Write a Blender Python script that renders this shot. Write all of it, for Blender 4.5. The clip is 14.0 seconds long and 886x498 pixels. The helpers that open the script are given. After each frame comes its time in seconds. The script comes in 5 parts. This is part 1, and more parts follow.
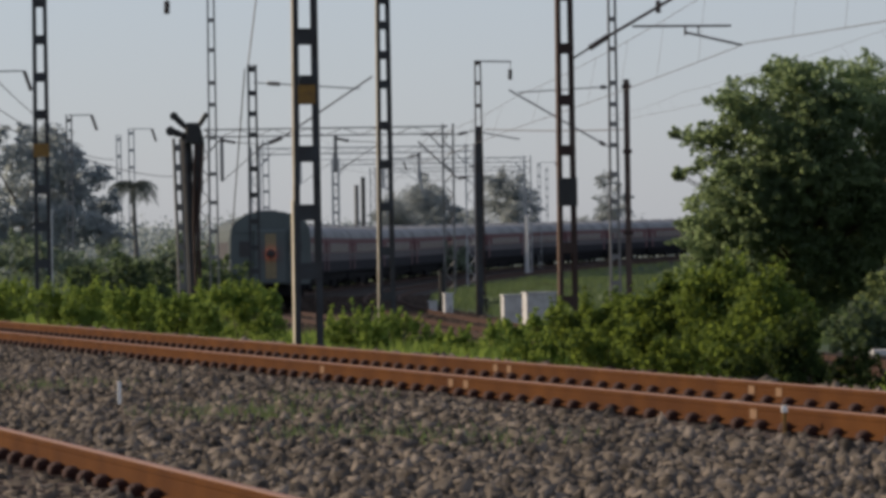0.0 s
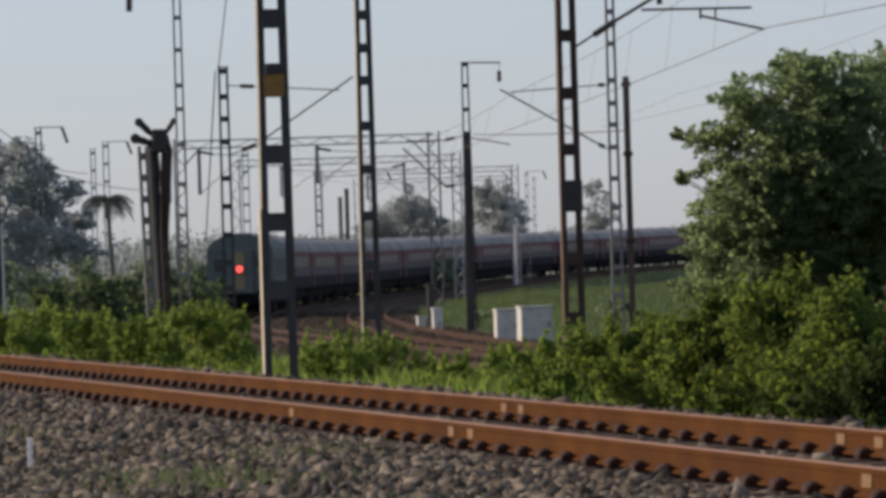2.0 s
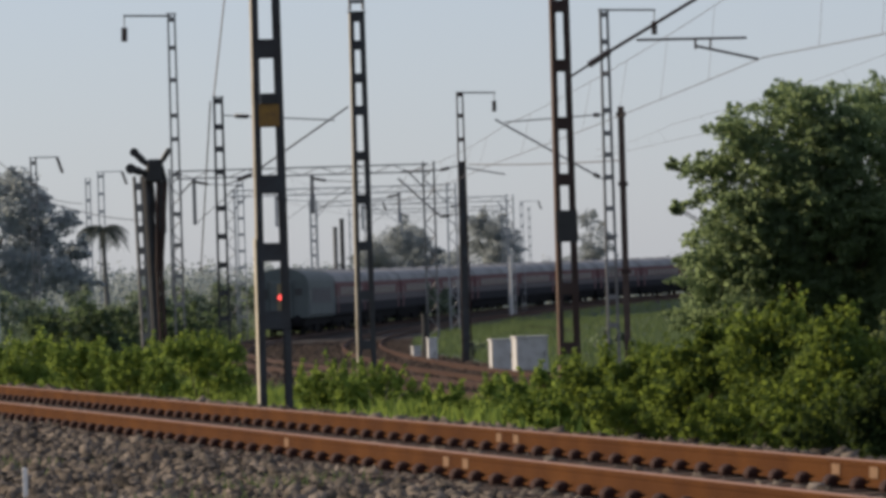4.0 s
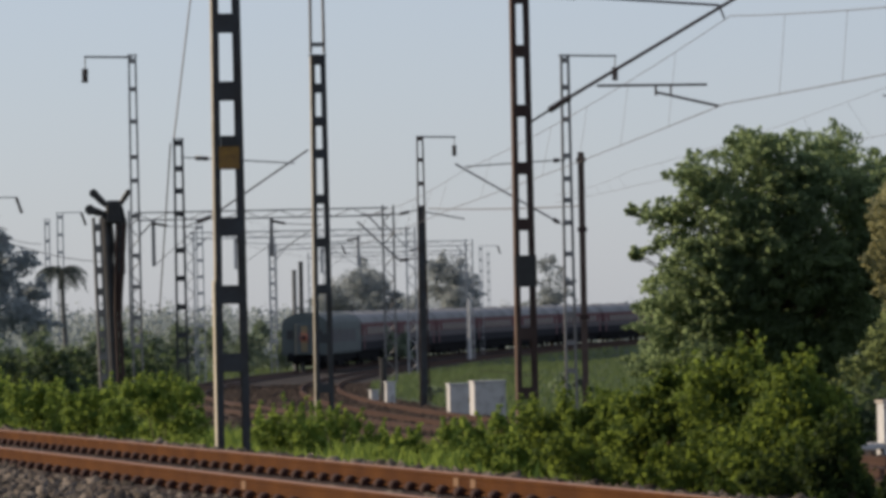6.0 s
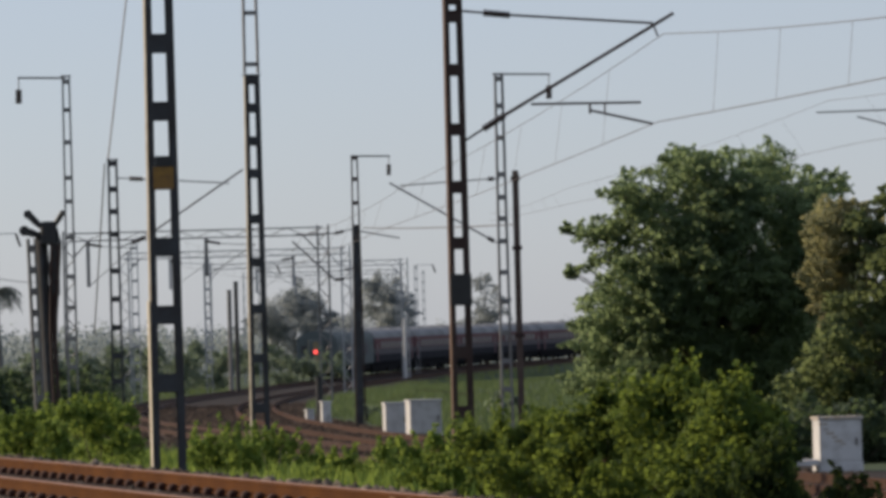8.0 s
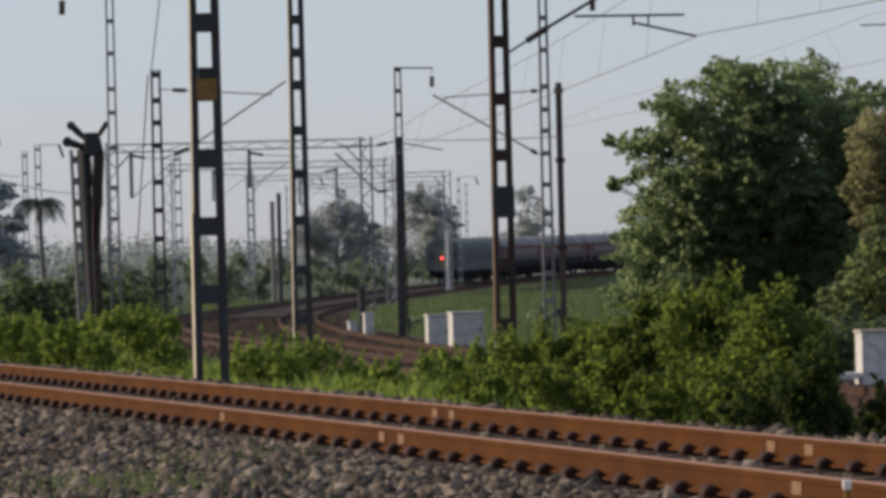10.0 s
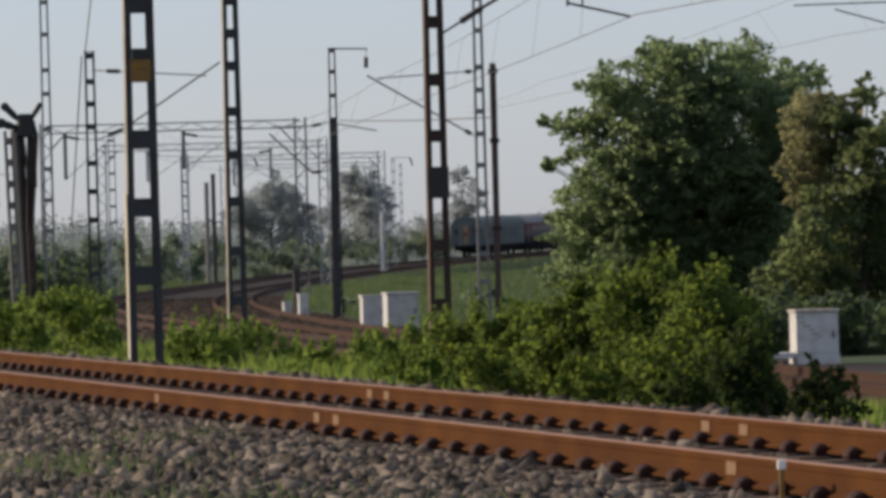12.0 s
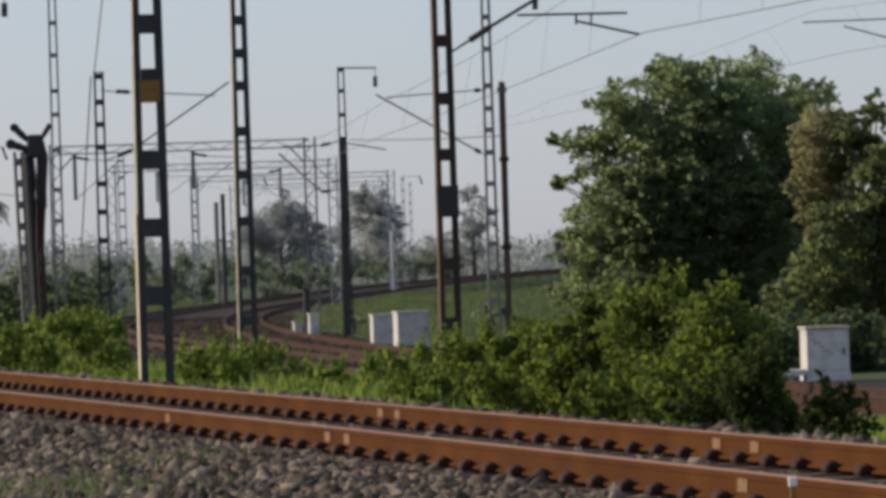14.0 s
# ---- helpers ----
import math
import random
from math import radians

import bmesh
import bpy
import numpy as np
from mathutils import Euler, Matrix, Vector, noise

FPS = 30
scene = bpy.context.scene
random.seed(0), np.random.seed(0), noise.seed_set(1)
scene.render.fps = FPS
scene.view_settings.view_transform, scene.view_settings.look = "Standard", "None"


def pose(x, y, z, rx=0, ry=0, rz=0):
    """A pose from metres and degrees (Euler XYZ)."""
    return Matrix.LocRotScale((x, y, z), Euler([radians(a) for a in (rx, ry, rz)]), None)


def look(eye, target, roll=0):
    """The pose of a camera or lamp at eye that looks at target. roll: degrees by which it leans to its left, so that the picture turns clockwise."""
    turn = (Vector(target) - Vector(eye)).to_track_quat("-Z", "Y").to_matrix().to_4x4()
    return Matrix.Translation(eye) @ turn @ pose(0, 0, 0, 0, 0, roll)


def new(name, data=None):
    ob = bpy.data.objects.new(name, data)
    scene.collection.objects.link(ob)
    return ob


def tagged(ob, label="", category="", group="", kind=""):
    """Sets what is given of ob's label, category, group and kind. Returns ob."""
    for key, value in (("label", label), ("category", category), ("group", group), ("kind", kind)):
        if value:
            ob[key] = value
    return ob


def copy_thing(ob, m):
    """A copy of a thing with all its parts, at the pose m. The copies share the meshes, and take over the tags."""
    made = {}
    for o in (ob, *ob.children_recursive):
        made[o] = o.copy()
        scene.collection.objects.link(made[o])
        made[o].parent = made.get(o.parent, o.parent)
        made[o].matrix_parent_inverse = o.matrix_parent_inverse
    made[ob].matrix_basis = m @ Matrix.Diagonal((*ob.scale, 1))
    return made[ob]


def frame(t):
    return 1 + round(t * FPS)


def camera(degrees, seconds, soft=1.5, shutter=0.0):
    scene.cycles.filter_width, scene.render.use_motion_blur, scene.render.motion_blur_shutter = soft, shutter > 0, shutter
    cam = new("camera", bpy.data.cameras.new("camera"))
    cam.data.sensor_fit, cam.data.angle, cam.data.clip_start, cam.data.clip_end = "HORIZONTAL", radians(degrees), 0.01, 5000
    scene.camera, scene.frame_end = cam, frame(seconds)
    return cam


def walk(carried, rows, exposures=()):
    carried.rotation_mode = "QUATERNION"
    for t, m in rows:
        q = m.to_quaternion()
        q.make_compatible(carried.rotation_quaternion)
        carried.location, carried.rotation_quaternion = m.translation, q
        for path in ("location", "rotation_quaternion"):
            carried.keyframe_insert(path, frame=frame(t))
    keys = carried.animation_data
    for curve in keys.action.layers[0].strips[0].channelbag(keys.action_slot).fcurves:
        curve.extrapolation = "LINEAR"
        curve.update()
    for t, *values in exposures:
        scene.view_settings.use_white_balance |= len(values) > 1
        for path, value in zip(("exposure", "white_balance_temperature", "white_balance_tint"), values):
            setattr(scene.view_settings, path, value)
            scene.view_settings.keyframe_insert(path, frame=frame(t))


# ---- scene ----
# World: y runs ahead, x to the right, z = 0 is the top of the nearer tracks' rails.
EYE = 1.21
ROWS = [
    (0.0, 0.345, -9.500, -0.021, 1.6230, 0.0280, 0.850),
    (0.25, 0.200, -5.500, 0.000, 1.3700, 0.0120, 1.250),
    (0.5, 0.064, -1.626, 0.014, 1.0937, -0.0032, 1.662),
    (1.0, 0.000, 0.000, 0.000, 0.9426, 0.2761, 1.903),
    (1.5, 0.000, 0.000, 0.000, 1.4967, 0.0371, 2.005),
    (2.0, 0.000, 0.000, 0.000, 1.4519, 0.1681, 1.692),
    (2.5, 0.000, 0.000, 0.000, 1.6907, 0.1864, 1.893),
    (3.0, 0.000, 0.000, 0.000, 1.5886, 0.3404, 1.899),
    (5.3, 0.000, 0.000, 0.000, 1.2159, 0.6440, 1.505),
    (5.5, 0.000, 0.000, 0.000, 1.1611, 0.7136, 1.519),
    (6.0, 0.000, 0.000, 0.000, 0.8935, 1.0439, 1.182),
    (6.5, 0.000, 0.000, 0.000, 0.5406, 0.9182, 1.375),
    (7.0, 0.000, 0.000, 0.000, 0.2138, 1.3262, 1.526),
    (7.5, 0.000, 0.000, 0.000, 0.2788, 1.3665, 1.299),
    (8.0, 0.000, 0.000, 0.000, 0.1188, 1.2537, 1.516),
    (8.5, 0.000, 0.000, 0.000, 0.4472, 1.1022, 1.371),
    (8.7, 0.000, 0.000, 0.000, 0.6859, 0.7728, 1.325),
    (10.8, 0.000, 0.000, 0.000, 0.4763, 0.1761, 1.518),
    (11.0, 0.000, 0.000, 0.000, 0.2708, 0.2672, 1.566),
    (11.5, 0.000, 0.000, 0.000, 0.0227, 0.3167, 1.584),
    (12.0, 0.000, 0.000, 0.000, -0.1549, -0.0415, 1.484),
    (12.5, 0.000, 0.000, 0.000, 0.0000, 0.1018, 1.440),
    (13.0, 0.000, 0.000, 0.000, 0.1271, 0.1810, 1.354),
    (13.5, 0.000, 0.000, 0.000, 0.1418, 0.3174, 1.721),
    (14.0, 0.000, 0.000, 0.000, -0.0345, 0.1868, 1.767),
]
cam = camera(10.61, 14.0, soft=3.8)
walk(cam, [(t, pose(x, y, EYE + z, 90 + pitch, roll, yaw)) for t, x, y, z, yaw, pitch, roll in ROWS],
     exposures=[(0.0, -0.15, 6200, 13), (0.7, -0.14, 6200, 13), (1.5, -0.04, 6200, 13), (3.0, -0.01, 6200, 13), (5.0, -0.1, 6200, 13), (5.5, -0.15, 6200, 13), (6.0, -0.05, 6200, 13), (7.5, -0.04, 6200, 13), (11.0, -0.03, 6200, 13), (12.0, 0.0, 6200, 13), (12.5, 0.08, 6200, 13), (13.0, 0.0, 6200, 13), (14.0, -0.04, 6200, 13)])

# ---- world and sun ----
SUN_AZ, SUN_EL = 72.0, 26.0      # degrees to the left of straight ahead, and up
world = bpy.data.worlds.new("world")
scene.world = world
world.use_nodes = True
wn = world.node_tree
sky = wn.nodes.new("ShaderNodeTexSky")
sky.sky_type = "NISHITA"
sky.sun_disc = False
sky.sun_elevation = radians(SUN_EL)
sky.sun_rotation = radians(-SUN_AZ)
sky.air_density, sky.dust_density, sky.ozone_density, sky.altitude = 1.0, 0.8, 4.0, 50
bg = wn.nodes["Background"]
bg.inputs["Strength"].default_value = 0.125
haze = wn.nodes.new("ShaderNodeMix")           # thin even morning haze over the whole sky
haze.data_type = "RGBA"
haze.inputs[0].default_value = 0.6
haze.inputs[7].default_value = (4.6, 4.7, 5.05, 1)
wn.links.new(sky.outputs[0], haze.inputs[6])
wn.links.new(haze.outputs[2], bg.inputs["Color"])
sun = new("sun", bpy.data.lights.new("sun", "SUN"))
sun.data.energy, sun.data.angle, sun.data.color = 4.8, radians(1.5), (1.0, 0.80, 0.55)
SUN_DIR = Vector((-math.sin(radians(SUN_AZ)) * math.cos(radians(SUN_EL)), math.cos(radians(SUN_AZ)) * math.cos(radians(SUN_EL)), math.sin(radians(SUN_EL))))
sun.matrix_world = look(SUN_DIR * 100, (0, 0, 0))


# ---- materials ----
def material(name, colour, rough=0.7, metal=0.0, vary=0.25, scale=6.0, fine=60.0, bump=0.2, second=None, patch=0.5, sheen=0.0, spec=0.5, island=0.0):
    """A surface with blotches at one scale, grain at another and fine relief. second: the colour of stains or wear."""
    m = bpy.data.materials.new(name)
    m.use_nodes = True
    n, l = m.node_tree.nodes, m.node_tree.links
    b = n["Principled BSDF"]
    co = n.new("ShaderNodeTexCoord")
    big, small = n.new("ShaderNodeTexNoise"), n.new("ShaderNodeTexNoise")
    big.inputs["Scale"].default_value, big.inputs["Detail"].default_value = scale, 6
    small.inputs["Scale"].default_value, small.inputs["Detail"].default_value = fine, 4
    l.new(co.outputs["Object"], big.inputs["Vector"])
    l.new(co.outputs["Object"], small.inputs["Vector"])
    ramp = n.new("ShaderNodeValToRGB")
    ramp.color_ramp.elements[0].position, ramp.color_ramp.elements[1].position = patch - 0.15, patch + 0.15
    c2 = second or tuple(c * (1 - vary) for c in colour)
    ramp.color_ramp.elements[0].color, ramp.color_ramp.elements[1].color = (*c2, 1), (*colour, 1)
    l.new(big.outputs["Fac"], ramp.inputs["Fac"])
    hsv = n.new("ShaderNodeHueSaturation")
    l.new(ramp.outputs["Color"], hsv.inputs["Color"])
    mul = n.new("ShaderNodeMath")
    mul.operation = "MULTIPLY_ADD"
    mul.inputs[1].default_value, mul.inputs[2].default_value = 2 * vary, 1 - vary
    l.new(small.outputs["Fac"], mul.inputs[0])
    value = mul.outputs[0]
    if island:
        geo = n.new("ShaderNodeNewGeometry")
        isl = n.new("ShaderNodeMath")
        isl.operation = "MULTIPLY_ADD"
        isl.inputs[1].default_value, isl.inputs[2].default_value = 2 * island, 1 - island
        l.new(geo.outputs["Random Per Island"], isl.inputs[0])
        both = n.new("ShaderNodeMath")
        both.operation = "MULTIPLY"
        l.new(value, both.inputs[0])
        l.new(isl.outputs[0], both.inputs[1])
        value = both.outputs[0]
    l.new(value, hsv.inputs["Value"])
    l.new(hsv.outputs["Color"], b.inputs["Base Color"])
    b.inputs["Roughness"].default_value, b.inputs["Metallic"].default_value = rough, metal
    b.inputs["Specular IOR Level"].default_value = spec
    if sheen:
        b.inputs["Sheen Weight"].default_value, b.inputs["Sheen Roughness"].default_value = sheen, 0.8
    if bump:
        bp = n.new("ShaderNodeBump")
        bp.inputs["Strength"].default_value, bp.inputs["Distance"].default_value = bump, 0.02
        l.new(small.outputs["Fac"], bp.inputs["Height"])
        l.new(bp.outputs["Normal"], b.inputs["Normal"])
    return m


def leaf_material(name, colour, back, share=0.45, island=0.35, scale=0.8, second=None, sheen=0.0):
    """Leaves: dull gloss on top and light that passes through them; each leaf its own tone, each spray its own hue."""
    m = bpy.data.materials.new(name)
    m.use_nodes = True
    n, l = m.node_tree.nodes, m.node_tree.links
    b, out = n["Principled BSDF"], n["Material Output"]
    geo, hsv, hsv2 = n.new("ShaderNodeNewGeometry"), n.new("ShaderNodeHueSaturation"), n.new("ShaderNodeHueSaturation")
    co, big, ramp = n.new("ShaderNodeTexCoord"), n.new("ShaderNodeTexNoise"), n.new("ShaderNodeValToRGB")
    big.inputs["Scale"].default_value, big.inputs["Detail"].default_value = scale, 4
    l.new(co.outputs["Object"], big.inputs["Vector"])
    ramp.color_ramp.elements[0].position, ramp.color_ramp.elements[1].position = 0.4, 0.62
    ramp.color_ramp.elements[0].color = (*(second or tuple(c * 0.7 for c in colour)), 1)
    ramp.color_ramp.elements[1].color = (*colour, 1)
    l.new(big.outputs["Fac"], ramp.inputs["Fac"])
    v = n.new("ShaderNodeMath")
    v.operation = "MULTIPLY_ADD"
    v.inputs[1].default_value, v.inputs[2].default_value = 2 * island, 1 - island
    l.new(geo.outputs["Random Per Island"], v.inputs[0])
    for h in (hsv, hsv2):
        l.new(v.outputs[0], h.inputs["Value"])
    l.new(ramp.outputs["Color"], hsv.inputs["Color"])
    hsv2.inputs["Color"].default_value = (*back, 1)
    l.new(hsv.outputs["Color"], b.inputs["Base Color"])
    b.inputs["Roughness"].default_value = 0.75
    b.inputs["Specular IOR Level"].default_value = 0.12
    if sheen:
        b.inputs["Sheen Weight"].default_value, b.inputs["Sheen Roughness"].default_value = sheen, 0.8
    tr, mix = n.new("ShaderNodeBsdfTranslucent"), n.new("ShaderNodeMixShader")
    l.new(hsv2.outputs["Color"], tr.inputs["Color"])
    mix.inputs[0].default_value = share
    l.new(b.outputs[0], mix.inputs[1])
    l.new(tr.outputs[0], mix.inputs[2])
    l.new(mix.outputs[0], out.inputs["Surface"])
    return m


RUST = material("rusted_rail_steel", (0.096, 0.0375, 0.009), 0.9, 0.0, 0.35, 1.5, 60, 0.3, second=(0.066, 0.025, 0.0075), spec=0.08)
RAILTOP = material("worn_rail_head", (0.25, 0.125, 0.06), 0.55, 0.2, 0.2, 2, 90, 0.1, second=(0.25, 0.12, 0.065))
RUST_DARK = material("dark_rust", (0.065, 0.037, 0.028), 0.85, 0.0, 0.3, 4, 60, 0.3, spec=0.2)
RUST_DULL = material("dull_brown_rail_steel", (0.06, 0.032, 0.021), 0.85, 0.0, 0.3, 2, 60, 0.3, second=(0.05, 0.026, 0.017), spec=0.15)
CLIP = material("oily_rail_clip", (0.042, 0.015, 0.011), 0.8, 0.0, 0.4, 20, 90, 0.3, spec=0.3)
# Rust stains, and the shade beneath the rails darkened into the same tone.
CONCRETE = material("rust_and_shade_sleeper_concrete", (0.115, 0.082, 0.062), 0.9, 0.0, 0.3, 5, 70, 0.3, second=(0.065, 0.045, 0.034), spec=0.2)
STONE = material("ballast_stone", (0.132, 0.111, 0.09), 0.9, 0.0, 0.2, 8, 50, 0.4, second=(0.062, 0.051, 0.041), island=0.75, spec=0.3)
STONE_BROWN = material("brown_ballast_stone", (0.066, 0.05, 0.04), 0.95, 0.0, 0.35, 0.8, 14, 1.0, second=(0.046, 0.036, 0.03), island=0.4, spec=0.15)
BALLAST_BED = material("ballast_bed", (0.075, 0.06, 0.05), 0.95, 0.0, 0.4, 5, 28, 1.0, second=(0.045, 0.035, 0.03))
MAST = material("weathered_mast_steel", (0.048, 0.052, 0.058), 0.7, 0.1, 0.3, 3, 40, 0.2, second=(0.038, 0.036, 0.036), spec=0.3)
MAST_RUST = material("rust_streaked_mast_steel", (0.052, 0.035, 0.031), 0.75, 0.1, 0.35, 3, 40, 0.2, second=(0.04, 0.023, 0.019), spec=0.3)
POST_BROWN = material("brown_painted_joist", (0.085, 0.058, 0.047), 0.7, 0.1, 0.3, 3, 40, 0.2, second=(0.06, 0.035, 0.026))
# Two web colours that paint sunlight on the left edges of masts.
MAST_SUN_EDGE = material("pale_sunlit_edge", (0.38, 0.36, 0.31), 0.85, 0.0, 0.25, 3, 40, 0.2, second=(0.27, 0.24, 0.18))
MAST_SUN_BROWN = material("brown_sunlit_edge", (0.12, 0.072, 0.048), 0.85, 0.0, 0.25, 3, 40, 0.2, second=(0.085, 0.05, 0.034))
MAST_GREY = material("galvanised_mast_steel", (0.20, 0.20, 0.20), 0.6, 0.2, 0.25, 3, 40, 0.2, second=(0.15, 0.14, 0.13))
# Galvanised steel made paler, with sheen, to paint distance haze.
STEEL_FAR = material("hazed_galvanised_steel", (0.30, 0.31, 0.32), 0.6, 0.0, 0.2, 2, 20, 0.1, sheen=0.3)
INSUL = material("brown_porcelain", (0.05, 0.035, 0.03), 0.25, 0.0, 0.2, 9, 40, 0.05)
YELLOW = material("faded_yellow_plate", (0.26, 0.145, 0.02), 0.7, 0.0, 0.3, 9, 40, 0.15, second=(0.17, 0.09, 0.025))
BLACK = material("black_plate", (0.02, 0.02, 0.02), 0.6, 0.0, 0.3, 9, 40, 0.1)
WIRE = material("weathered_copper_wire", (0.16, 0.14, 0.13), 0.6, 0.3, 0.2, 2, 20, 0.0)
WHITE = material("whitewashed_box", (0.54, 0.54, 0.53), 0.85, 0.0, 0.12, 3, 30, 0.15, second=(0.36, 0.35, 0.335), patch=0.38, spec=0.2)
STAINED = material("rust_stained_whitewash", (0.34, 0.27, 0.19), 0.85, 0.0, 0.3, 6, 30, 0.15, second=(0.42, 0.40, 0.37))
PEG_WHITE = material("fresh_white_paint", (0.8, 0.79, 0.74), 0.6, 0.0, 0.08, 20, 60, 0.05)
SOIL = material("dry_soil_with_grass", (0.042, 0.07, 0.03), 0.95, 0.0, 0.35, 0.25, 6, 0.8, second=(0.05, 0.062, 0.034), spec=0.2)
BANK = material("weedy_bank_soil", (0.05, 0.075, 0.045), 0.95, 0.0, 0.35, 0.3, 5, 0.8, second=(0.04, 0.048, 0.038), spec=0.2)
BED_BROWN = material("dark_brown_ballast_bed", (0.042, 0.035, 0.031), 0.95, 0.0, 0.4, 0.5, 9, 1.0, second=(0.028, 0.025, 0.023), spec=0.1)
LEAF_BUSH = leaf_material("creeper_leaf", (0.133, 0.178, 0.043), (0.24, 0.318, 0.055), 0.44, 0.12, 1.8, second=(0.026, 0.054, 0.016))
# Darker copy of the creeper leaf: shade painted into the right-hand bushes.
LEAF_BUSH_SHADE = leaf_material("shaded_creeper_leaf", (0.052, 0.078, 0.026), (0.09, 0.13, 0.032), 0.4, 0.12, 2.2, second=(0.016, 0.032, 0.011))
LEAF_WEED = leaf_material("weed_leaf", (0.13, 0.19, 0.045), (0.29, 0.38, 0.075), 0.44, 0.14, 1.8, second=(0.055, 0.105, 0.026))
# Near-black leaves that paint the shade at the right end of the bushes.
LEAF_SHADOW = leaf_material("shadow_painted_shrub_leaf", (0.022, 0.04, 0.014), (0.05, 0.07, 0.015), 0.3, 0.4, 1.5)
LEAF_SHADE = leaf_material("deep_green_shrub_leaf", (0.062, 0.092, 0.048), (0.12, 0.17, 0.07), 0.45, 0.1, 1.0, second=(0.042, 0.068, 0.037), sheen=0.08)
LEAF_GRASS = leaf_material("grass_blade", (0.075, 0.12, 0.05), (0.16, 0.21, 0.07), 0.4, 0.2, 0.25, second=(0.05, 0.09, 0.04), sheen=0.1)
LEAF_TREE = leaf_material("tree_leaf", (0.105, 0.15, 0.08), (0.27, 0.35, 0.165), 0.66, 0.06, 0.4, second=(0.07, 0.107, 0.064), sheen=0.05)
LEAF_EDGE = leaf_material("yellow_green_tree_leaf", (0.092, 0.122, 0.058), (0.23, 0.285, 0.115), 0.6, 0.07, 0.5, second=(0.06, 0.087, 0.046), sheen=0.05)
LEAF_TAN = leaf_material("flowering_tree_leaf", (0.31, 0.30, 0.16), (0.36, 0.35, 0.17), 0.52, 0.08, 0.8, second=(0.17, 0.19, 0.10), sheen=0.1)
# Distance haze is painted into the next four leaf colours and their sheen.
LEAF_FAR = leaf_material("hazed_far_leaf", (0.27, 0.30, 0.312), (0.35, 0.385, 0.39), 0.7, 0.03, 0.05, second=(0.255, 0.287, 0.297), sheen=0.2)
LEAF_GROVE = leaf_material("hazed_grove_leaf", (0.30, 0.34, 0.355), (0.37, 0.41, 0.415), 0.66, 0.03, 0.1, second=(0.275, 0.315, 0.33), sheen=0.2)
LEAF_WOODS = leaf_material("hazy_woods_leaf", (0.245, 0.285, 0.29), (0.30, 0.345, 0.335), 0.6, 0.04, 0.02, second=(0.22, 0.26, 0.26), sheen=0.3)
LEAF_SCRUB = leaf_material("hazed_scrub_leaf", (0.118, 0.158, 0.105), (0.18, 0.235, 0.135), 0.5, 0.07, 0.15, second=(0.092, 0.132, 0.092), sheen=0.3)
BARK_PALE = material("grey_palm_bark", (0.15, 0.155, 0.155), 0.95, 0.0, 0.2, 3, 18, 0.5)
PALM = leaf_material("grey_green_palm_leaf", (0.07, 0.085, 0.08), (0.085, 0.105, 0.09), 0.4, 0.1, 0.1)
BARK = material("tree_bark", (0.10, 0.075, 0.055), 0.95, 0.0, 0.35, 3, 18, 1.0)
COACH_RED = material("maroon_coach_paint", (0.135, 0.06, 0.066), 0.75, 0.0, 0.15, 0.6, 12, 0.02, second=(0.115, 0.052, 0.057), spec=0.15)
COACH_GREY = material("grey_coach_paint", (0.098, 0.088, 0.096), 0.75, 0.0, 0.12, 0.6, 12, 0.02, second=(0.088, 0.08, 0.086), spec=0.15)
COACH_VAN = material("blue_grey_van_paint", (0.105, 0.125, 0.125), 0.75, 0.0, 0.12, 0.6, 12, 0.02, second=(0.085, 0.10, 0.10), spec=0.2)
COACH_ROOF = material("dusty_coach_roof", (0.25, 0.255, 0.26), 0.85, 0.0, 0.2, 0.25, 8, 0.02, second=(0.17, 0.172, 0.178), spec=0.2)
COACH_LOWER = material("dark_lower_coach_paint", (0.03, 0.031, 0.037), 0.95, 0.0, 0.2, 0.6, 12, 0.05, spec=0.08)
COACH_DARK = material("grimy_underframe", (0.02, 0.02, 0.022), 0.95, 0.0, 0.3, 2, 12, 0.2, spec=0.05)
GLASS = material("tinted_coach_window", (0.03, 0.03, 0.033), 0.35, 0.0, 0.1, 2, 8, 0.0)
DOOR_TAN = material("ochre_gangway_door", (0.22, 0.18, 0.10), 0.7, 0.0, 0.2, 2, 12, 0.05)
MARK = material("faded_paint_mark", (0.22, 0.125, 0.058), 0.8, 0.0, 0.35, 20, 60, 0.1, second=(0.14, 0.07, 0.03))
CREAM = material("cream_sunlit_paint", (0.55, 0.50, 0.38), 0.6, 0.0, 0.15, 2, 14, 0.02)
FEATHER = material("dark_feathers", (0.02, 0.019, 0.018), 0.7, 0.0, 0.2, 20, 60, 0.1)
lamp_glow = bpy.data.materials.new("red_tail_lamp_lens")
lamp_glow.use_nodes = True
_b = lamp_glow.node_tree.nodes["Principled BSDF"]
_b.inputs["Base Color"].default_value = (0.5, 0.02, 0.02, 1)
_b.inputs["Emission Color"].default_value = (1.0, 0.10, 0.08, 1)
_b.inputs["Emission Strength"].default_value = 1.9


# ---- builders ----
def part(name, bm, mat, parent=None, label="", at=None, smooth=False):
    """Links a bmesh as one mesh object under a thing or a part."""
    me = bpy.data.meshes.new(name)
    if smooth:
        for f in bm.faces:
            f.smooth = True
    bm.to_mesh(me)
    bm.free()
    me.materials.append(mat)
    ob = new(name, me)
    if parent:
        ob.parent = parent
    if at:
        ob.matrix_basis = at
    if label:
        tagged(ob, label)
    return ob


def share(name, me, parent, at, label=""):
    """One more object on a mesh that is there already."""
    ob = new(name, me)
    ob.parent = parent
    ob.matrix_basis = at
    if label:
        tagged(ob, label)
    return ob


